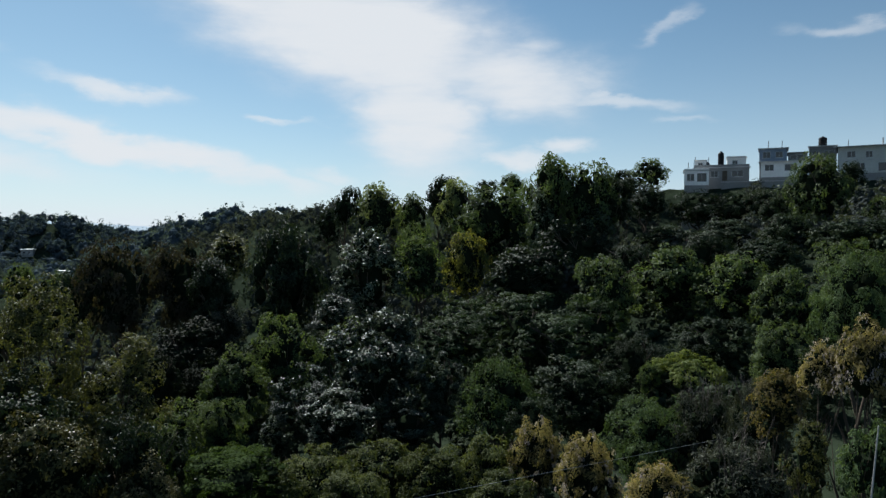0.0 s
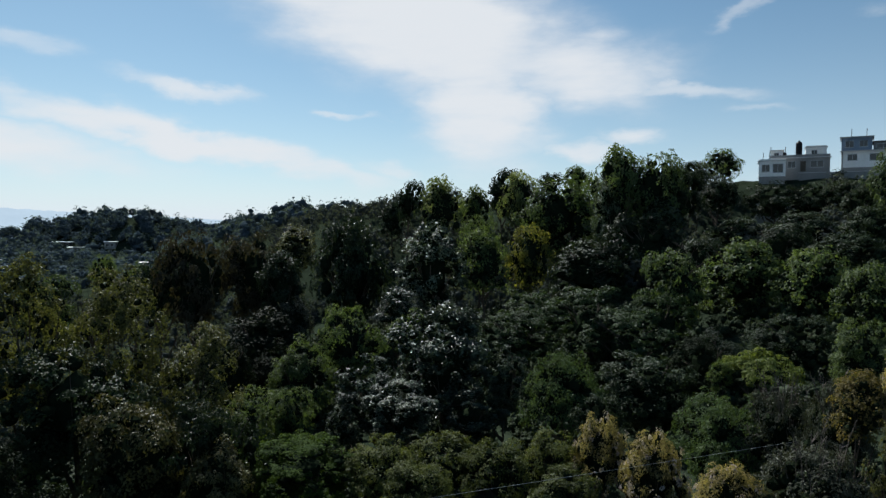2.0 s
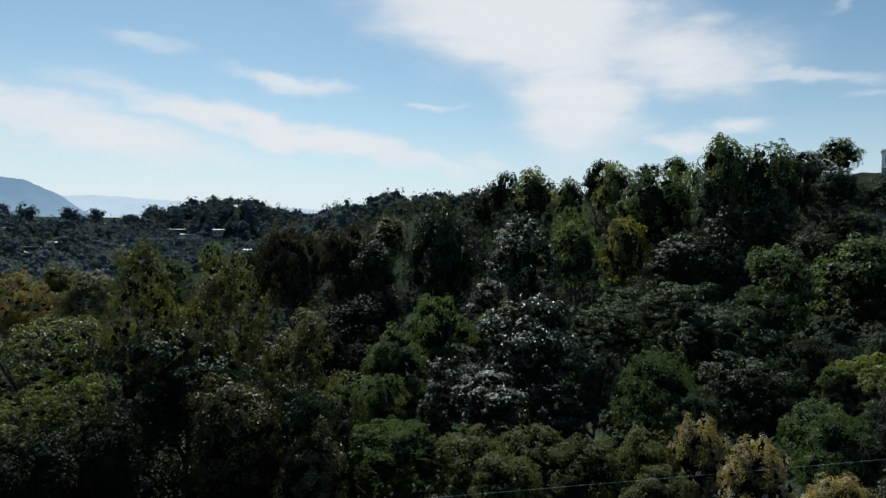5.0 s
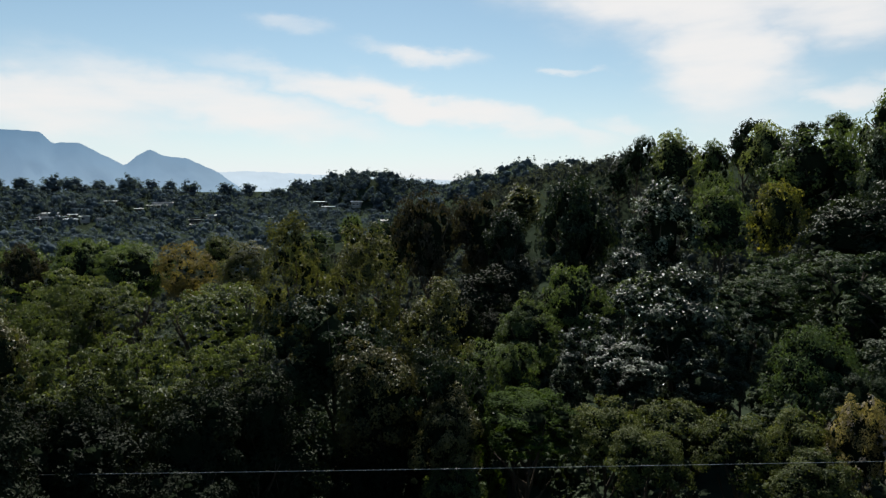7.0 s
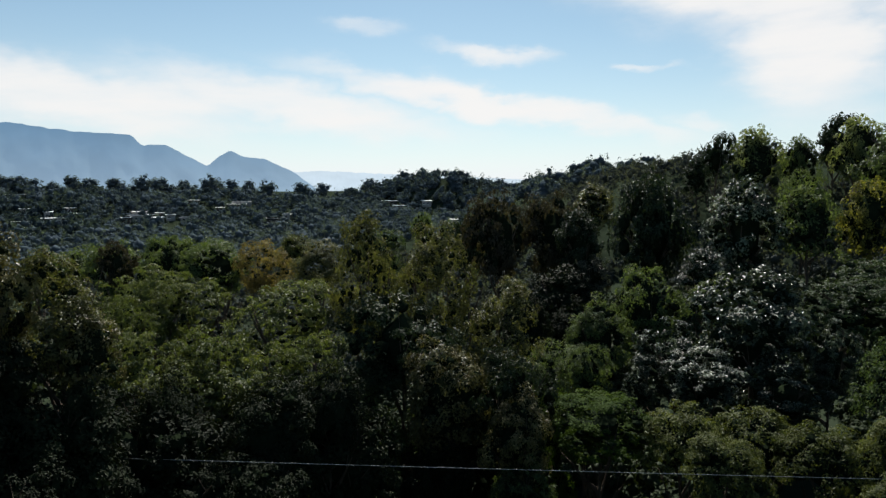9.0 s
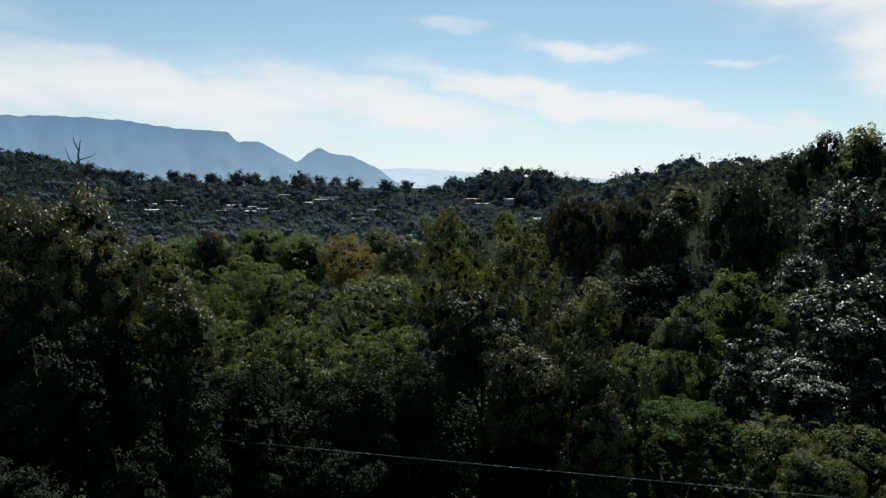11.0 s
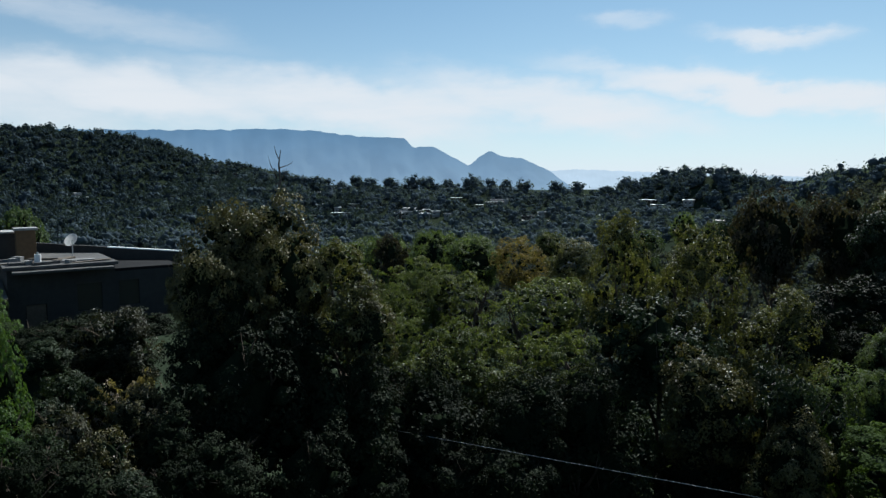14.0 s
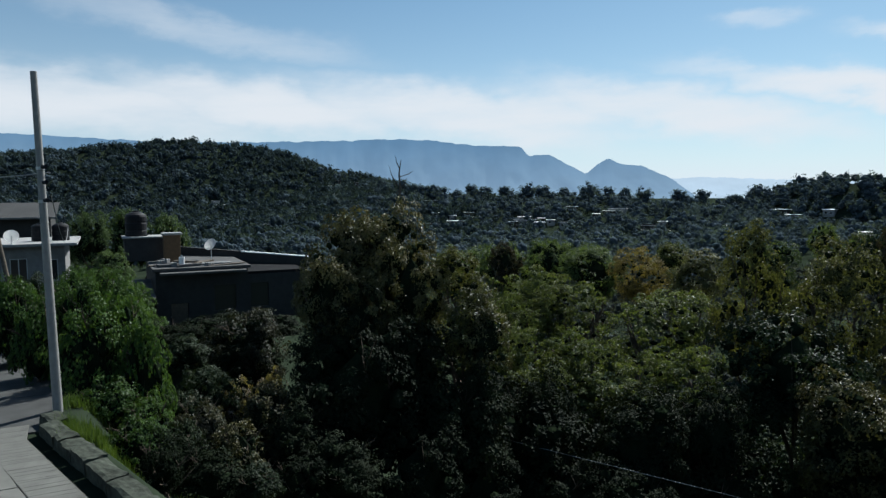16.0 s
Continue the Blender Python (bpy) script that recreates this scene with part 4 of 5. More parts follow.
def clear_of(spots, places, gap):
    keep = np.ones(len(spots), bool)
    for px, py in places:
        # leave the view side of each house open
        d = math.hypot(px, py)
        ux, uy = px / d, py / d
        along, across = spots[:, 0] * ux + spots[:, 1] * uy - d, spots[:, 0] * uy - spots[:, 1] * ux
        keep &= ~((np.abs(across) < gap) & (along > -gap * 1.5) & (along < gap * 0.9))
    return spots[keep]


rng0 = np.random.default_rng(21)
spots = np.concatenate([polar_spots(rng0, 1000, -46, 78, 13, 64, 1.4), polar_spots(rng0, 1100, -40, 30, 42, 100, 1.4), polar_spots(rng0, 800, 18, 66, 24, 66, 1.4)])
spots = spots[(spots[:, 1] > road_edge(spots[:, 0]) + 2.5) & (np.hypot(spots[:, 0], spots[:, 1]) > np.where(spots[:, 0] < -7, 21, 15)) & ~((spots[:, 0] < -20) & (spots[:, 1] < 12))]
woods("undergrowth", 1, spots, (0.7, 1.8), "dark green undergrowth on the slope", UNDERLEAF, [crown_mesh("c", 140 + i, 110, 0.19, "mound", 0.65, 0.35, 0.4) for i in range(4)])
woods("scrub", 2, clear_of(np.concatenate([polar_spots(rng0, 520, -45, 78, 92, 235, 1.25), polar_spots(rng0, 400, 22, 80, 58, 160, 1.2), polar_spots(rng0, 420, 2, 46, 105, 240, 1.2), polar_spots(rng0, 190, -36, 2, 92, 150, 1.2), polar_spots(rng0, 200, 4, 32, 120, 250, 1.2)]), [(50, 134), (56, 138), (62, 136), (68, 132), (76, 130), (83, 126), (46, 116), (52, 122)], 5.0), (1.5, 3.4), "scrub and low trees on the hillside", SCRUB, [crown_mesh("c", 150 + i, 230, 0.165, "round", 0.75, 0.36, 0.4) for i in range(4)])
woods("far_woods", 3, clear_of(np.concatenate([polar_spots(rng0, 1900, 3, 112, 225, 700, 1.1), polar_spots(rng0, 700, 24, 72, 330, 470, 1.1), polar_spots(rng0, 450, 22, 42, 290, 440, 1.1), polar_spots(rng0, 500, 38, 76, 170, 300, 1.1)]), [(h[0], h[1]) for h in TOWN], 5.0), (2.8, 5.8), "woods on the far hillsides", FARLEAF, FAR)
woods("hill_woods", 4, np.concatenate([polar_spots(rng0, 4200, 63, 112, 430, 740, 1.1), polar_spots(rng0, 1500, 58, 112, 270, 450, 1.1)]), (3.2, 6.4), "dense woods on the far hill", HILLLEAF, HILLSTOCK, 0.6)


def skyline_trees():
    """Single trees along the crest behind the town and on the hill beside it."""
    rng = random.Random(31)
    rows = [(-262, 352, -338, 272, 19, 1.0), (-338, 272, -402, 192, 17, 1.0), (-402, 192, -480, 182, 9, 1.0), (-180, 366, -245, 364, 14, 0.5), (-74, 250, -118, 318, 14, 0.45)]
    for x1, y1, x2, y2, n, size in rows:
        for k in range(n):
            f = (k + rng.random()) / n
            x, y = x1 + (x2 - x1) * f + rng.uniform(-6, 6), y1 + (y2 - y1) * f + rng.uniform(-6, 6)
            r = rng.uniform(4.4, 7.2) * size
            g = float(ground_z(x, y))
            root = tagged(new("tree"), "dark round tree on the crest above the town", "tree", "trees on the crest")
            root.matrix_basis = pose(x, y, g, 0, 0, rng.uniform(0, 360))
            stem = rng.uniform(-0.6, 2.2)
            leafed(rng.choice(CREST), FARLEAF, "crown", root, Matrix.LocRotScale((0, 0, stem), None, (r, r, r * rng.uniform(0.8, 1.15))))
            t = new("trunk", rng.choice(TRUNKS))
            t.parent = root
            t.matrix_basis = Matrix.Diagonal((r, r, stem + r, 1))


CREST = [crown_mesh("crown_crest", 170 + i, 1000, 0.1, "round", 0.8, 0.36, 0.5) for i in range(4)]
skyline_trees()


def grass(name, seed, spots, label):
    """Tufts of grass blades."""
    rng = np.random.default_rng(seed)
    n = len(spots) * 26
    base = np.repeat(spots, 26, axis=0) + rng.normal(size=(n, 2)) * 0.09
    z = ground_z(base[:, 0], base[:, 1])
    a, h = rng.uniform(0, 2 * np.pi, n), rng.uniform(0.1, 0.34, n)
    lean = rng.uniform(0.1, 0.5, n)
    w = 0.012
    dx, dy = np.cos(a), np.sin(a)
    p0 = np.stack([base[:, 0] - dy * w, base[:, 1] + dx * w, z - 0.03], 1)
    p1 = np.stack([base[:, 0] + dy * w, base[:, 1] - dx * w, z - 0.03], 1)
    p2 = np.stack([base[:, 0] + dx * lean * h, base[:, 1] + dy * lean * h, z + h], 1)
    k = np.arange(n)[:, None] * 3
    ob = new(name, mesh_of(name, np.stack([p0, p1, p2], 1).reshape(-1, 3), k + [0, 1, 2], GRASS))
    return tagged(ob, label, "grass", kind="stuff")


gx = rng0.uniform(-17, -8.5, 420)
gx = gx[np.sin(gx * 2.7) + np.sin(gx * 1.3 + 1) > 0.5]
gy = road_edge(gx) + 0.3 + rng0.random(len(gx)) ** 2 * 1.0
grass("grass", 5, np.stack([gx, gy], 1), "bright green grass along the low wall")


# ---- building helpers ----
def part(name, bm, material, parent, label=""):
    me = bpy.data.meshes.new(name)
    bm.to_mesh(me)
    bm.free()
    me.materials.append(material)
    ob = new(name, me)
    ob.parent = parent
    return tagged(ob, label)


def box(x0, y0, z0, x1, y1, z1, bevel=0.0, bm=None):
    bm = bm or bmesh.new()
    r = bmesh.ops.create_cube(bm, size=1.0, matrix=Matrix.LocRotScale(((x0 + x1) / 2, (y0 + y1) / 2, (z0 + z1) / 2), None, (x1 - x0, y1 - y0, z1 - z0)))
    if bevel:
        edges = list({e for v in r["verts"] for e in v.link_edges})
        bmesh.ops.bevel(bm, geom=edges, offset=bevel, segments=2, affect="EDGES", profile=0.6)
    return bm


def cyl(x, y, z0, z1, r0, r1=None, seg=20, bm=None, tilt=None):
    bm = bm or bmesh.new()
    m = Matrix.Translation((x, y, (z0 + z1) / 2)) @ (tilt or Matrix())
    bmesh.ops.create_cone(bm, cap_ends=True, segments=seg, radius1=r0, radius2=r0 if r1 is None else r1, depth=z1 - z0, matrix=m)
    return bm


def rod(a, b, r, seg=8, bm=None, r2=None):
    bm = bm or bmesh.new()
    a, b = Vector(a), Vector(b)
    m = Matrix.Translation((a + b) / 2) @ (b - a).to_track_quat("Z", "Y").to_matrix().to_4x4()
    bmesh.ops.create_cone(bm, cap_ends=True, segments=seg, radius1=r, radius2=r if r2 is None else r2, depth=(b - a).length, matrix=m)
    return bm


def wall_with_holes(w, h, thick, holes):
    """A wall along x from 0 to w, its face at y = 0, thickness behind; holes (x0, z0, x1, z1) go through it."""
    xs = sorted({0.0, w, *[v for q in holes for v in (q[0], q[2])]})
    zs = sorted({0.0, h, *[v for q in holes for v in (q[1], q[3])]})
    bm = bmesh.new()
    for x0, x1 in zip(xs, xs[1:]):
        for z0, z1 in zip(zs, zs[1:]):
            cx, cz = (x0 + x1) / 2, (z0 + z1) / 2
            if not any(q[0] < cx < q[2] and q[1] < cz < q[3] for q in holes):
                box(x0, 0, z0, x1, thick, z1, bm=bm)
    bmesh.ops.remove_doubles(bm, verts=bm.verts, dist=1e-4)
    return bm


def moved(bm, m):
    bmesh.ops.transform(bm, matrix=m, verts=bm.verts)
    return bm


def house(x, y, z, w, d, h, turn, wall_mat, roof_mat, holes=(), label="", framed=True, parapet=0.25, group="houses", eaves=0.2, storeys=1):
    """A flat-roofed house; its front, at local y = 0, faces -y before it is turned. Walls, roof slab, parapet, framed windows and door are parts."""
    root = tagged(new("house"), label, "house", group)
    root.matrix_basis = pose(x, y, z, 0, 0, turn)
    holes = list(holes)
    part("wall", wall_with_holes(w, h, 0.2, holes), wall_mat, root)
    for m, length in ((pose(w, 0.2, 0, 0, 0, 90), d - 0.4), (pose(w, d, 0, 0, 0, 180), w), (pose(0, d - 0.2, 0, 0, 0, -90), d - 0.4)):
        side = [] if length == w else [(length * 0.35, h * 0.4, length * 0.35 + 1.1, h * 0.4 + 1.1)]
        part("wall", moved(wall_with_holes(length, h, 0.2, side), m), wall_mat, root)
        for q in side:
            part("window", moved(box(q[0], 0.1, q[1], q[2], 0.13, q[3]), m), DARKGLASS, root, "dark window pane")
    part("foundation", box(0.05, 0.05, -4.0, w - 0.05, d - 0.05, 0.0), GREYPLASTER, root)
    roof = part("roof", box(-eaves, -eaves, h, w + eaves, d + eaves, h + 0.16, 0.02), roof_mat, root, "flat concrete roof slab")
    for k in range(1, storeys):
        part("floor_band", box(-0.06, -0.06, h * k / storeys - 0.1, w + 0.06, -0.003, h * k / storeys + 0.08, 0.01), roof_mat, root)
    if parapet:
        for a in ((0, 0, w, 0.14), (0, d - 0.14, w, d), (0, 0.143, 0.14, d - 0.143), (w - 0.14, 0.143, w, d - 0.143)):
            part("parapet", box(a[0], a[1], h + 0.16, a[2], a[3], h + 0.16 + parapet, 0.01), wall_mat, roof)
    for x0, z0, x1, z1 in holes:
        if z0 < 0.05:
            part("door", box(x0 + 0.03, 0.08, 0.02, x1 - 0.03, 0.13, z1 - 0.03, 0.005), DARKWOOD, root, "dark closed door")
            continue
        win = part("window", box(x0, 0.1, z0, x1, 0.115, z1), DARKGLASS, root, "dark window pane")
        if not framed:
            continue
        fr = bmesh.new()
        for b in ((x0, x0 + 0.05, z0, z1), (x1 - 0.05, x1, z0, z1), ((x0 + x1) / 2 - 0.025, (x0 + x1) / 2 + 0.025, z0, z1), (x0 + 0.052, x1 - 0.052, z0, z0 + 0.05), (x0 + 0.052, x1 - 0.052, z1 - 0.05, z1)):
            box(b[0], 0.06, b[2], b[1], 0.097, b[3], bm=fr)
        part("frame", fr, STEEL, win)
        part("sill", box(x0 - 0.06, -0.06, z0 - 0.08, x1 + 0.06, -0.003, z0 - 0.01, 0.008), roof_mat, win)
    return root


def water_tank(x, y, z, r=0.55, h=1.2, label="black plastic rooftop water tank"):
    root = tagged(new("water_tank"), label, "water tank", "water tanks")
    root.matrix_basis = pose(x, y, z)
    prof = [(0.97, 0), (1.0, 0.04), (1.0, 0.2), (0.96, 0.23), (0.96, 0.27), (1.0, 0.3), (1.0, 0.5), (0.96, 0.53), (0.96, 0.57), (1.0, 0.6), (1.0, 0.76), (0.92, 0.84), (0.6, 0.93), (0.36, 0.95)]
    bm = bmesh.new()
    for (a, za), (b, zb) in zip(prof, prof[1:]):
        bmesh.ops.create_cone(bm, cap_ends=False, segments=24, radius1=a * r, radius2=b * r, depth=(zb - za) * h, matrix=Matrix.Translation((0, 0, (za + zb) / 2 * h)))
    bmesh.ops.remove_doubles(bm, verts=bm.verts, dist=1e-4)
    part("body", bm, BLACKPLASTIC, root)
    part("lid", cyl(0, 0, 0.93 * h, h, 0.34 * r, 0.3 * r, 20), BLACKPLASTIC, root)
    part("pipe", rod((-r * 1.02, 0, 0.1), (-r * 1.02, 0, 0.9 * h), 0.025), STEEL, root)
    return root


def dish_antenna(x, y, z, r, turn, mast):
    root = tagged(new("satellite_dish"), "white satellite dish on a short mast", "satellite dish", "satellite dishes")
    root.matrix_basis = pose(x, y, z, 0, 0, turn)
    bm = bmesh.new()
    rings = 6
    vs = [[bm.verts.new((r * k / rings * math.cos(t), -0.22 * r * (1 - (k / rings) ** 2) * -1 + 0.0, r * k / rings * math.sin(t))) for t in np.linspace(0, 2 * math.pi, 24, endpoint=False)] for k in range(1, rings + 1)]
    mid = bm.verts.new((0, 0.22 * r, 0))
    for i in range(24):
        bm.faces.new((mid, vs[0][i], vs[0][(i + 1) % 24]))
        for k in range(rings - 1):
            bm.faces.new((vs[k][i], vs[k + 1][i], vs[k + 1][(i + 1) % 24], vs[k][(i + 1) % 24]))
    bmesh.ops.solidify(bm, geom=bm.faces[:], thickness=0.015)
    moved(bm, pose(0, 0, mast, -25, 0, 0))
    dish = part("reflector", bm, WHITEPAINT, root)
    part("mast", rod((0, 0.22 * r, 0), (0, 0.22 * r, mast), 0.025), STEEL, root)
    part("arm", rod((0, 0.0, mast - r * 0.8), (0, -r * 0.9, mast - 0.05), 0.012), STEEL, dish)
    part("receiver", rod((0, -r * 0.9, mast - 0.08), (0, -r * 0.75, mast + 0.02), 0.035, 10), BLACKPLASTIC, dish)
    return root


# ---- near house below the road ----
def block_house():
    """Unfinished house of grey blocks: front wall towards the viewer (east), flat slab roof with gear on it."""
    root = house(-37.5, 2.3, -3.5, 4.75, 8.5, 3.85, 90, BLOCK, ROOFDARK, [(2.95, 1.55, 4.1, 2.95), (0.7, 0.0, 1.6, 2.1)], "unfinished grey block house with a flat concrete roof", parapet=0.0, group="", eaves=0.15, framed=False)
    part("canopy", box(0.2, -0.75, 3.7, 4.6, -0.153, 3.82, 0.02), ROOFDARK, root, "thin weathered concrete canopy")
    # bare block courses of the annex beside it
    annex = house(-37.6, 7.06, -3.5, 3.3, 7.0, 3.45, 90, BLOCK, ANNEXROOF, [(0.15, 1.6, 1.15, 2.95)], "low unfinished block annex with a dark roof", parapet=0.0, group="", eaves=0.0, framed=False)
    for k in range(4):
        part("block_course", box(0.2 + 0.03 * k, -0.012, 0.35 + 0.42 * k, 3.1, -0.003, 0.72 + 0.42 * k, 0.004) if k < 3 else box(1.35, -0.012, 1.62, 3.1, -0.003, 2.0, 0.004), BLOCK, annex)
    return root


block_house()
tagged(new("rooftop_store"), "grey block box on the roof that carries the tank", "roof structure")
store = bpy.data.objects["rooftop_store"]
store.matrix_basis = pose(-43.2, 1.0, 0.51)
part("wall", box(-0.9, 0.0, 0, 0.9, 2.2, 1.35, 0.02), BLOCK, store)
part("cap", box(-1.0, -0.1, 1.353, 1.0, 2.3, 1.45, 0.02), CONCRETE, store)
water_tank(-43.2, 1.7, 1.96, 0.6, 1.5)
chimney = tagged(new("chimney"), "ochre painted masonry chimney with a flat cap", "chimney")
chimney.matrix_basis = pose(-41.6, 3.5, 0.51)
part("shaft", box(-0.4, -0.45, 0, 0.4, 0.45, 1.55, 0.02), OCHRE, chimney)
part("cap", box(-0.5, -0.55, 1.553, 0.5, 0.55, 1.68, 0.02), CONCRETE, chimney)
dish_antenna(-40.5, 5.5, 0.51, 0.38, -60, 1.0)
wallr = tagged(new("roof_parapet"), "low white-topped parapet along the house roof", "parapet")
wallr.matrix_basis = pose(-45.5, 4.0, 0.3, 0, 3.2, 52)
part("wall", box(0, 0, 0, 9.0, 0.16, 0.75, 0.01), BLOCK, wallr)
part("coping", box(4.6, -0.05, 0.753, 9.02, 0.21, 0.82, 0.01), WHITEPAINT, wallr)
part("coping", box(-0.02, -0.03, 0.753, 4.597, 0.19, 0.8, 0.01), BLOCK, wallr)
for i, (px, py, lx, ly, turn, tip) in enumerate(((-39.2, 3.2, 2.4, 0.22, 12, 0), (-38.6, 4.6, 1.7, 0.18, -20, 0), (-39.6, 5.0, 1.2, 0.4, 40, 3), (-38.4, 2.9, 0.9, 0.5, 5, 0), (-38.0, 5.9, 2.2, 0.3, 8, 2), (-38.9, 5.6, 1.5, 0.6, -6, 0), (-40.2, 4.3, 1.9, 0.24, -32, 0), (-37.9, 4.0, 1.3, 0.2, 22, 0))):
    plank = tagged(new("plank"), "weathered board lying on the concrete roof", "plank", "boards on the roof")
    plank.matrix_basis = pose(px, py, 0.513, 0, -tip, 90 + turn)
    part("board", box(-lx / 2, -ly / 2, 0, lx / 2, ly / 2, 0.05 + 0.03 * (i % 4), 0.008), (DARKWOOD, AGED, DARKWOOD, ROOFDARK)[i % 4], plank)
for k, (px, py, w, d, h) in enumerate(((-38.2, 3.3, 0.4, 0.3, 0.22), (-39.0, 2.7, 0.35, 0.35, 0.3), (-37.9, 5.0, 0.3, 0.2, 0.18), (-40.4, 3.0, 0.5, 0.3, 0.25))):
    blk = tagged(new("loose_block"), "loose grey building block lying on the roof", "block", "blocks on the roof")
    blk.matrix_basis = pose(px, py, 0.513, 0, 0, 17 * k)
    bm = box(-w / 2, -d / 2, 0, w / 2, d / 2, h, 0.015)
    part("block", bm, AGED, blk)
gas = tagged(new("gas_cylinder"), "small pale gas cylinder on the roof", "gas cylinder")
gas.matrix_basis = pose(-38.3, 3.7, 0.51)
part("body", cyl(0, 0, 0, 0.5, 0.15), WHITEPAINT, gas)
part("valve", cyl(0, 0, 0.5, 0.62, 0.05), STEEL, gas)

shed = tagged(new("shed"), "low block shed with a rusty sloping sheet roof", "shed")
shed.matrix_basis = pose(-36.5, -1.6, -2.9, 0, 0, 90)
part("wall", box(0, 0, -0.6, 3.4, 3.2, 2.1, 0.02), BLOCK, shed)
for k in range(5):
    sheet = box(-0.3 + k * 0.82, -0.4, 0.012 * (k % 2), -0.3 + k * 0.82 + 0.84, 3.7, 0.02 + 0.012 * (k % 2))
    part("roof_sheet", moved(sheet, pose(0, 0, 2.13, 7, 0, 0)), ROOFDARK, shed, "dark metal roof sheet")

# house with sloping sheet roofs above the road bend, shade put into near-black colour
back = tagged(new("house"), "block house with low sloping sheet roofs, near black for shade", "house")
back.matrix_basis = pose(-61.5, -9.4, -5.4, 0, 0, 90)
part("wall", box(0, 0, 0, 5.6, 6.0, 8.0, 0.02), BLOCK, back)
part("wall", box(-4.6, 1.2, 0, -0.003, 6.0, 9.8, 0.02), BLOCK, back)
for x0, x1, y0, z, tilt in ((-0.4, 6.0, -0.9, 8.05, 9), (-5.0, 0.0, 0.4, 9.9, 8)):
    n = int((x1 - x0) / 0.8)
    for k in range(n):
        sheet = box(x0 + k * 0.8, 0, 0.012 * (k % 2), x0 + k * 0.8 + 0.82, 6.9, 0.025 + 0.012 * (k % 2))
        part("roof_sheet", moved(sheet, pose(0, y0, z, tilt, 0, 0)), BLOCK, back, "dark metal roof sheet")
    part("fascia", moved(box(x0, -0.04, -0.12, x1 + 0.1, -0.003, 0.03, 0.005), pose(0, y0, z, tilt, 0, 0)), AGED, back, "pale worn edge board")
part("window", box(1.2, -0.02, 5.4, 2.4, -0.004, 6.8), DARKGLASS, back, "dark window pane")

# second house further along the road
house(-46.5, -5.6, -3.4, 3.4, 6.0, 4.75, 90, AGED, CONCRETE, [(0.5, 2.6, 1.4, 4.0), (2.2, 2.6, 3.0, 3.9)], "small white plastered house with an overhanging slab roof", parapet=0.0, group="", eaves=0.7, storeys=2)
water_tank(-48.6, -3.6, 1.51, 0.5, 1.15)
water_tank(-48.9, -2.5, 1.51, 0.5, 1.15)
dish_antenna(-46.2, -4.9, 1.51, 0.4, -85, 0.5)


# ---- road, kerb wall, pole ----
def road():
    """Cast concrete slabs with joints, and a grooved gutter strip beside the wall."""
    root = tagged(new("road"), "grey concrete village road with a grooved edge strip", "road", kind="structure")
    root.matrix_basis = pose(0, 0, 0)
    xs = np.arange(12, -62, -2.6)
    for x1, x0 in zip(xs, xs[1:]):
        x0 += 0.03
        pts = []
        near_side = 0.95 if x0 > -14.5 else -0.1
        for x, back in ((x0, 4.8), (x1, 4.8), (x1, near_side), (x0, near_side)):
            pts.append((x, float(road_edge(x)) - back, float(terrace_z(x)) + 0.035))
        bm = bmesh.new()
        top = [bm.verts.new(p) for p in pts]
        low = [bm.verts.new((p[0], p[1], p[2] - 0.15)) for p in pts]
        bm.faces.new(top), bm.faces.new(low[::-1])
        for i in range(4):
            bm.faces.new((top[i], low[i], low[(i + 1) % 4], top[(i + 1) % 4]))
        bmesh.ops.recalc_face_normals(bm, faces=bm.faces)
        # slabs beyond the pole take the tone with the shadow painted in
        part("slab", bm, PAVING if x0 > -14.5 else SHADEPAVING, root)
    # gutter strip: ribs across
    for x in np.arange(-8.5, -14.5, -0.075):
        e0, z = float(road_edge(x)), float(terrace_z(x))
        bm = box(x - 0.0371, e0 - 0.93, z - 0.1, x + 0.0371, e0 - 0.3, z + 0.038 + 0.005 * random.random(), 0.004)
        part("rib", bm, PAVING, root)
    return root


road()


def kerb_wall():
    root = tagged(new("kerb_wall"), "low rough stone wall between road and ravine", "wall", kind="structure")
    rng = random.Random(8)
    x = -6.0
    shapes = []
    while x > -14.2:
        step = rng.uniform(0.3, 0.95)
        ww, hgt = rng.uniform(0.3, 0.36), rng.uniform(0.22, 0.27)
        bm = bmesh.new()
        bmesh.ops.create_cube(bm, size=1.0, matrix=Matrix.Diagonal((step * 1.0, ww, hgt + 0.5, 1)))
        bmesh.ops.subdivide_edges(bm, edges=bm.edges[:], cuts=4, use_grid_fill=True)
        for v in bm.verts:
            at = Vector((v.co.x + x, v.co.y, v.co.z))
            v.co += noise.noise_vector(at * 4.0) * 0.03 + noise.noise_vector(at * 14.0) * 0.024
            if v.co.z > hgt * 0.5 + 0.2 and abs(v.co.y) > ww * 0.45:
                v.co.z -= 0.018
        cx = x - step / 2
        moved(bm, pose(cx, float(road_edge(cx)) + 0.13, (hgt - 0.5) / 2, 0, 0, 18.3 + rng.uniform(-1.0, 1.0)))
        part("stone", bm, STONE, root)
        x -= step
    return root


kerb_wall()


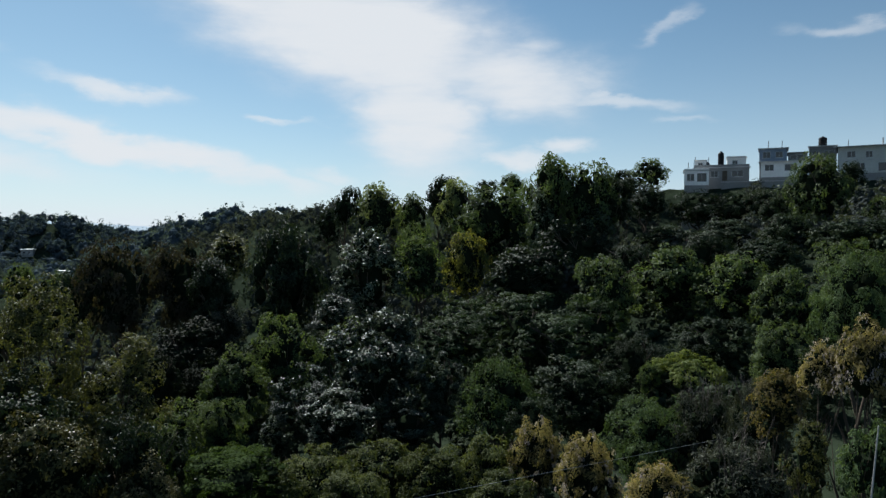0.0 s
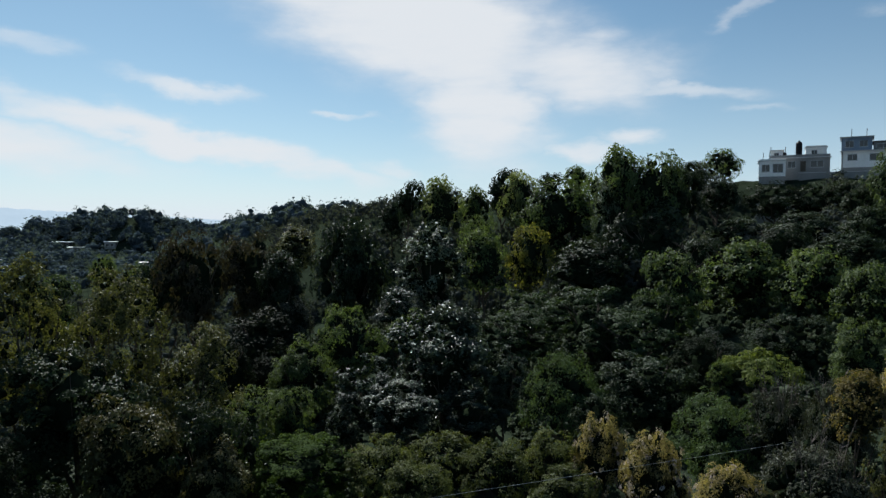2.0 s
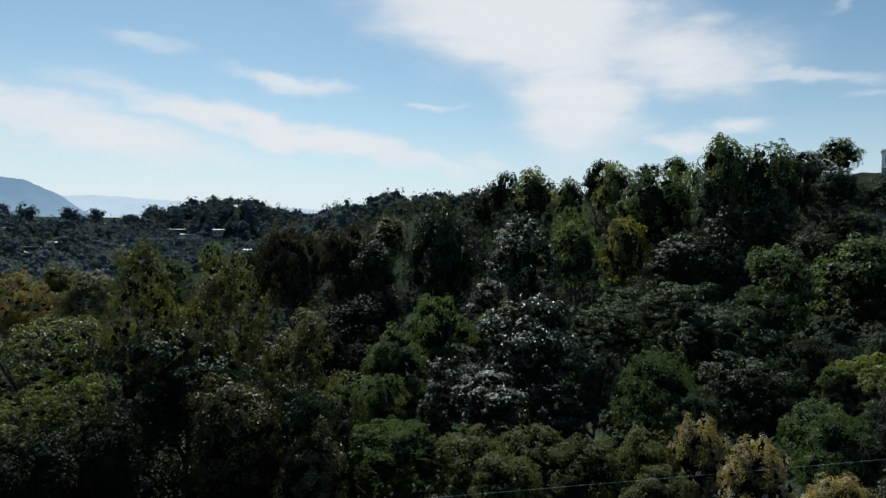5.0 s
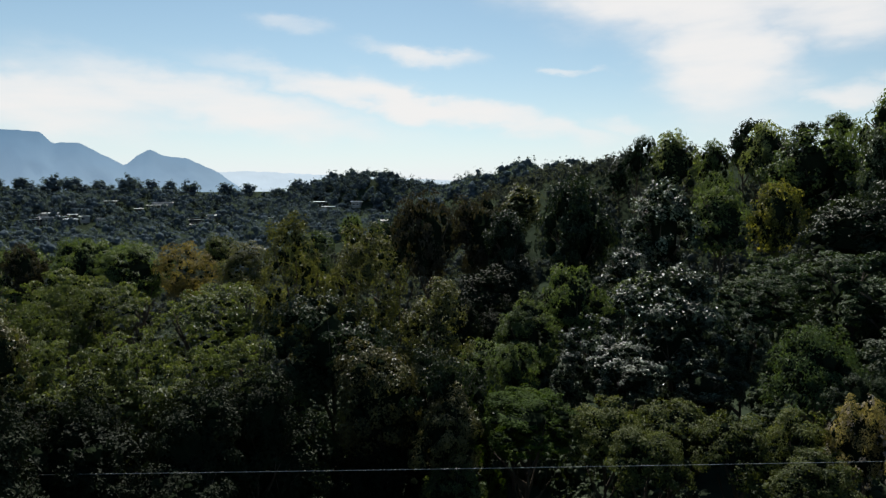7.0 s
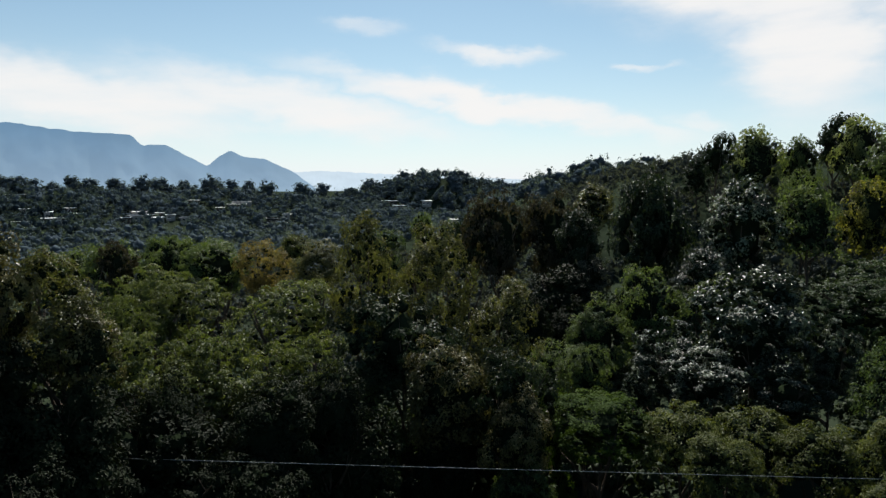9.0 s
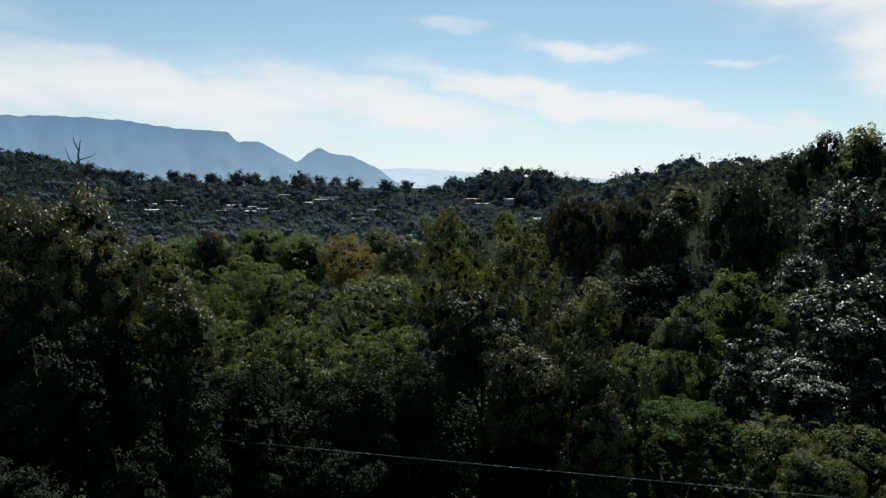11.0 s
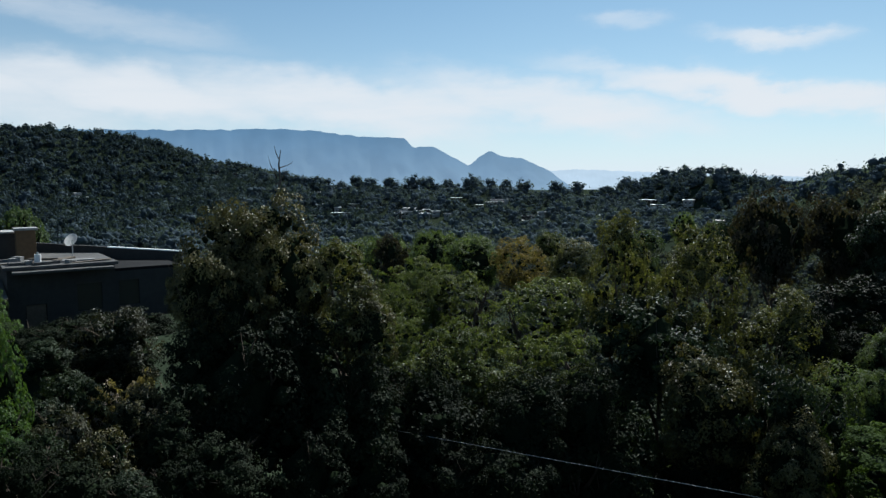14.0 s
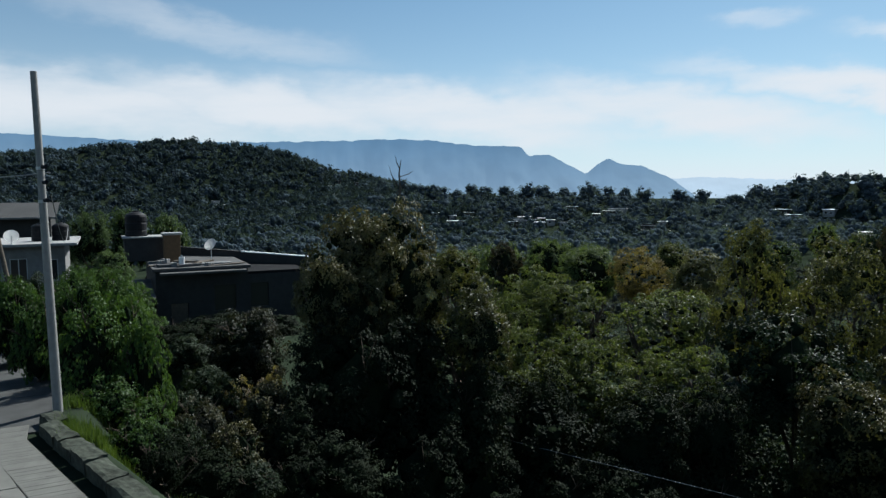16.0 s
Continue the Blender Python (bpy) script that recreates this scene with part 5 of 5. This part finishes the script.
def utility_pole(x, y, z, h, r, lean, label, wires=True):
    root = tagged(new("utility_pole"), label, "utility pole")
    root.matrix_basis = pose(x, y, z, *lean)
    part("shaft", cyl(0, 0, -0.5, h, r, r * 0.62, 16), POLE, root)
    if wires:
        for zz in (4.35, 4.7, 5.0):
            part("insulator", rod((0.12, 0.05, zz), (0.24, 0.1, zz), 0.04, 10), BLACKPLASTIC, root)
        part("band", cyl(0, 0, 4.3, 4.36, r * 0.82, None, 16), STEEL, root)
        part("band", cyl(0, 0, 4.95, 5.01, r * 0.8, None, 16), STEEL, root)
    return root


utility_pole(-15.2, -0.98, -0.05, 6.85, 0.095, (1.0, 0, 0), "grey concrete utility pole beside the kerb wall")
post = tagged(new("leaning_post"), "weathered leaning wooden post by the road", "post")
post.matrix_basis = pose(-27.5, -2.6, -1.6)
part("shaft", rod((0, 0, -0.3), (-1.0, -0.9, 4.9), 0.1, 10, None, 0.075), DARKWOOD, post)


def cable(name, a, b, sag, r, label, material=None):
    a, b = Vector(a), Vector(b)
    pts = [a.lerp(b, k / 40) - Vector((0, 0, sag * 4 * (k / 40) * (1 - k / 40))) for k in range(41)]
    v, f = [], []
    tube(v, f, pts, [r] * 41, 6)
    me = bpy.data.meshes.new(name)
    me.from_pydata(v, [], f)
    me.materials.append(material or CABLE)
    return tagged(new(name, me), label, "cable")


def bearing(az, d, z):
    return (-d * math.sin(radians(az)), d * math.cos(radians(az)), z)


cable("cable", bearing(62.5, 16 / math.cos(radians(34.5)), -2.55), bearing(-30, 16 / math.cos(radians(58)), -2.75), 0.05, 0.0065, "pale service cable strung across the slope")
cable("cable", (-15.15, -0.9, 4.85), (-30, -7.5, 5.4), 0.25, 0.012, "white overhead cable tied to the pole")
cable("cable", (-15.1, -0.9, 4.4), (-47, -2.0, 2.4), 0.9, 0.01, "grey service cable to the house")

# ---- houses on the ridge ----
RIDGE = "houses on the ridge"
house(48.5, 132.0, 15.2, 4.6, 6, 2.9, -20, PLASTER, ROOFSLAB, [(0.5, 0.9, 1.9, 2.3), (2.4, 0.7, 4.2, 2.4)], "small white house with wide windows on the ridge", group=RIDGE)
house(53.0, 138.5, 16.6, 10.5, 7, 2.7, -22, GREYPLASTER, ROOFSLAB, [(0.8, 0.8, 2.4, 2.1), (3.2, 0.8, 4.6, 2.1), (5.4, 0.0, 6.4, 2.1), (7.2, 0.8, 9.4, 2.1)], "grey house with rooftop clutter on the ridge", group=RIDGE, parapet=0.5)
house(53.4, 139.2, 19.47, 2.2, 3, 1.5, -22, PLASTER, ROOFSLAB, [(0.6, 0.4, 1.5, 1.1)], "white stair head on the grey house's roof", group=RIDGE, parapet=0.0)
house(59.2, 137.0, 19.47, 3.6, 4, 1.9, -22, PLASTER, ROOFSLAB, [(1.0, 0.5, 2.0, 1.4)], "white rooftop room above the grey house", group=RIDGE, parapet=0.2)
water_tank(58.0, 137.2, 19.47, 0.6, 3.3)
water_tank(55.9, 139.2, 19.47, 0.55, 1.3)
house(63.6, 131.5, 16.9, 8.6, 8, 3.0, -27, PLASTER, ROOFSLAB, [(0.7, 1.3, 2.3, 2.5), (4.2, 1.2, 6.4, 2.5), (7.0, 0.0, 8.0, 2.1)], "white house with dark windows below a blue-grey storey", group=RIDGE, parapet=0.0, eaves=0.45)
house(63.5, 132.0, 20.063, 4.9, 6, 2.5, -27, BLUEPLASTER, ROOFSLAB, [(0.6, 0.7, 2.0, 1.9), (2.9, 0.7, 4.2, 1.9)], "blue-grey upper storey with a flat roof", group=RIDGE, parapet=0.0, eaves=0.3)
house(68.2, 129.9, 20.063, 3.2, 5, 1.5, -27, AGED, ROOFDARK, [(0.4, 0.3, 2.6, 1.2)], "weathered roof shelter on the white house", group=RIDGE, parapet=0.0)
house(71.5, 128.5, 17.2, 4.6, 9, 5.4, -31, AGED, ROOFSLAB, [(0.5, 3.2, 2.0, 4.6), (2.5, 3.2, 4.2, 4.6), (0.6, 0.6, 4.0, 2.2)], "weathered grey house with wide dark windows", group=RIDGE, storeys=2, parapet=0.0)
house(75.6, 126.0, 17.2, 12.0, 9, 5.0, -31, PALEPLASTER, ROOFSLAB, [(1.5, 3.0, 2.9, 4.2), (4.5, 2.9, 5.6, 4.1), (8.4, 2.9, 9.6, 4.1), (3.0, 0.6, 4.4, 1.9), (6.5, 0.3, 11.0, 1.9)], "long pale two-storey house with an overhanging flat roof", group=RIDGE, storeys=2, parapet=0.0, eaves=0.7)
water_tank(74.4, 129.0, 22.76, 0.75, 2.0)
utility_pole(83.2, 124.5, 15.5, 8.5, 0.16, (0, 0, 0), "thin utility pole on the ridge beside the house", False)
for x, y, z, w, h, turn in ((43.0, 118.0, 8.0, 9.0, 1.6, -18), (50.0, 122.0, 8.4, 5.5, 1.4, -20), (47.0, 114.0, 6.4, 8.5, 1.5, -20), (55.5, 131.0, 12.4, 17.0, 3.4, -24)):
    rw = tagged(new("retaining_wall"), "pale concrete retaining wall on the hillside", "retaining wall", "terrace walls")
    rw.matrix_basis = pose(x, y, z, 0, 0, turn)
    part("wall", box(0, 0, -2, w, 0.35, h, 0.03), GREYPLASTER if h > 2 else CONCRETE, rw)
    part("coping", box(-0.05, -0.06, h + 0.003, w + 0.05, 0.41, h + 0.12, 0.02), ROOFSLAB, rw)
for x, y, z in ((50.2, 134.5, 18.6), (51.5, 134.9, 18.6), (53.5, 139.5, 20.4), (56.4, 139.6, 20.4), (66.0, 133.5, 23.0), (68.5, 133.0, 23.0), (80.0, 130.0, 22.9), (44.5, 141.0, 12.0)):
    rb = tagged(new("rebar_post"), "bare steel reinforcement post on a flat roof", "post", "posts on the roofs")
    rb.matrix_basis = pose(x, y, z)
    part("bar", rod((0, 0, 0), (0.05, 0, 1.5), 0.06, 6), DARKWOOD, rb)


# ---- town across the valley ----
def town():
    rng = random.Random(12)
    for x, y, w, tone in TOWN:
        g = float(ground_z(x, y))
        d = rng.uniform(4.5, 6.5)
        h = rng.choice((2.5, 2.7, 2.9, 3.2)) if w < 16 else 3.0
        turn = math.degrees(math.atan2(-x, y)) + rng.uniform(-14, 14)
        c, s = math.cos(radians(turn)), math.sin(radians(turn))
        holes, k = [], 0.8
        while k + 1.4 < w:
            holes.append((k, 1.0, k + 1.2, 2.1))
            k += rng.uniform(2.2, 3.6)
        house(x - c * w / 2, y - s * w / 2, g + 0.5, w, d, h, turn, (GREYPLASTER, BLOCK, BLOCK)[tone], (SHEET, ROOFSLAB, SHEET)[rng.randrange(3)], holes, ("pale grey house on the hillside across the valley", "grey plastered house across the valley", "dark block house with a pale roof")[tone], group="houses in the town", parapet=0.0 if rng.random() < 0.6 else 0.3, eaves=0.5)


SHEET = mat("sheet_metal_roof", (0.62, 0.63, 0.64), 0.4, 0.15, 1.5, 0.1, 0.5, 0.3, rand=0.3)
town()


# ---- dead twig, terrace ----
def dead_branch():
    rng = random.Random(3)
    v, f = [], []
    base = Vector(bearing(67.2, 20.2, 3.4))
    tip = Vector(bearing(66.3, 20.0, 5.45))
    mid = base.lerp(tip, 0.55) + Vector((0.06, 0.1, 0))
    tube(v, f, [base, mid, base.lerp(tip, 0.8), tip], [0.05, 0.035, 0.025, 0.008], 6)
    for k, (dx, dz) in enumerate(((0.22, 0.25), (-0.2, 0.3), (0.3, 0.1), (-0.12, 0.2))):
        p = base.lerp(tip, 0.5 + 0.12 * k)
        tube(v, f, [p, p + Vector((0.05, dx, dz)), p + Vector((0.08, dx * 1.5, dz * 2))], [0.018, 0.012, 0.004], 5)
    me = bpy.data.meshes.new("dead_branch")
    me.from_pydata(v, [], f)
    me.materials.append(TWIG)
    return tagged(new("dead_branch", me), "bare dead branch rising out of the vines", "branch")


dead_branch()
stalk = tagged(new("dry_stalk"), "pale dry reed stalk standing in the scrub", "stalk")
stalk.matrix_basis = pose(7.6, 11.6, float(ground_z(7.6, 11.6)))
part("stem", rod((0, 0, -0.2), (0.35, 0, 4.2), 0.03, 7, None, 0.012), CABLE, stalk)


def terrace():
    root = tagged(new("terrace"), "plain concrete terrace that the viewer stands on", "terrace", kind="structure")
    root.matrix_basis = pose(0, 0, 0)
    part("floor_slab", box(-2.3, -7, 2.6, 4, 0.3, 2.85, 0.02), CONCRETE, root)
    part("wall", box(-2.2, -6.8, -0.2, 3.8, -1.6, 2.597), GREYPLASTER, root)


terrace()
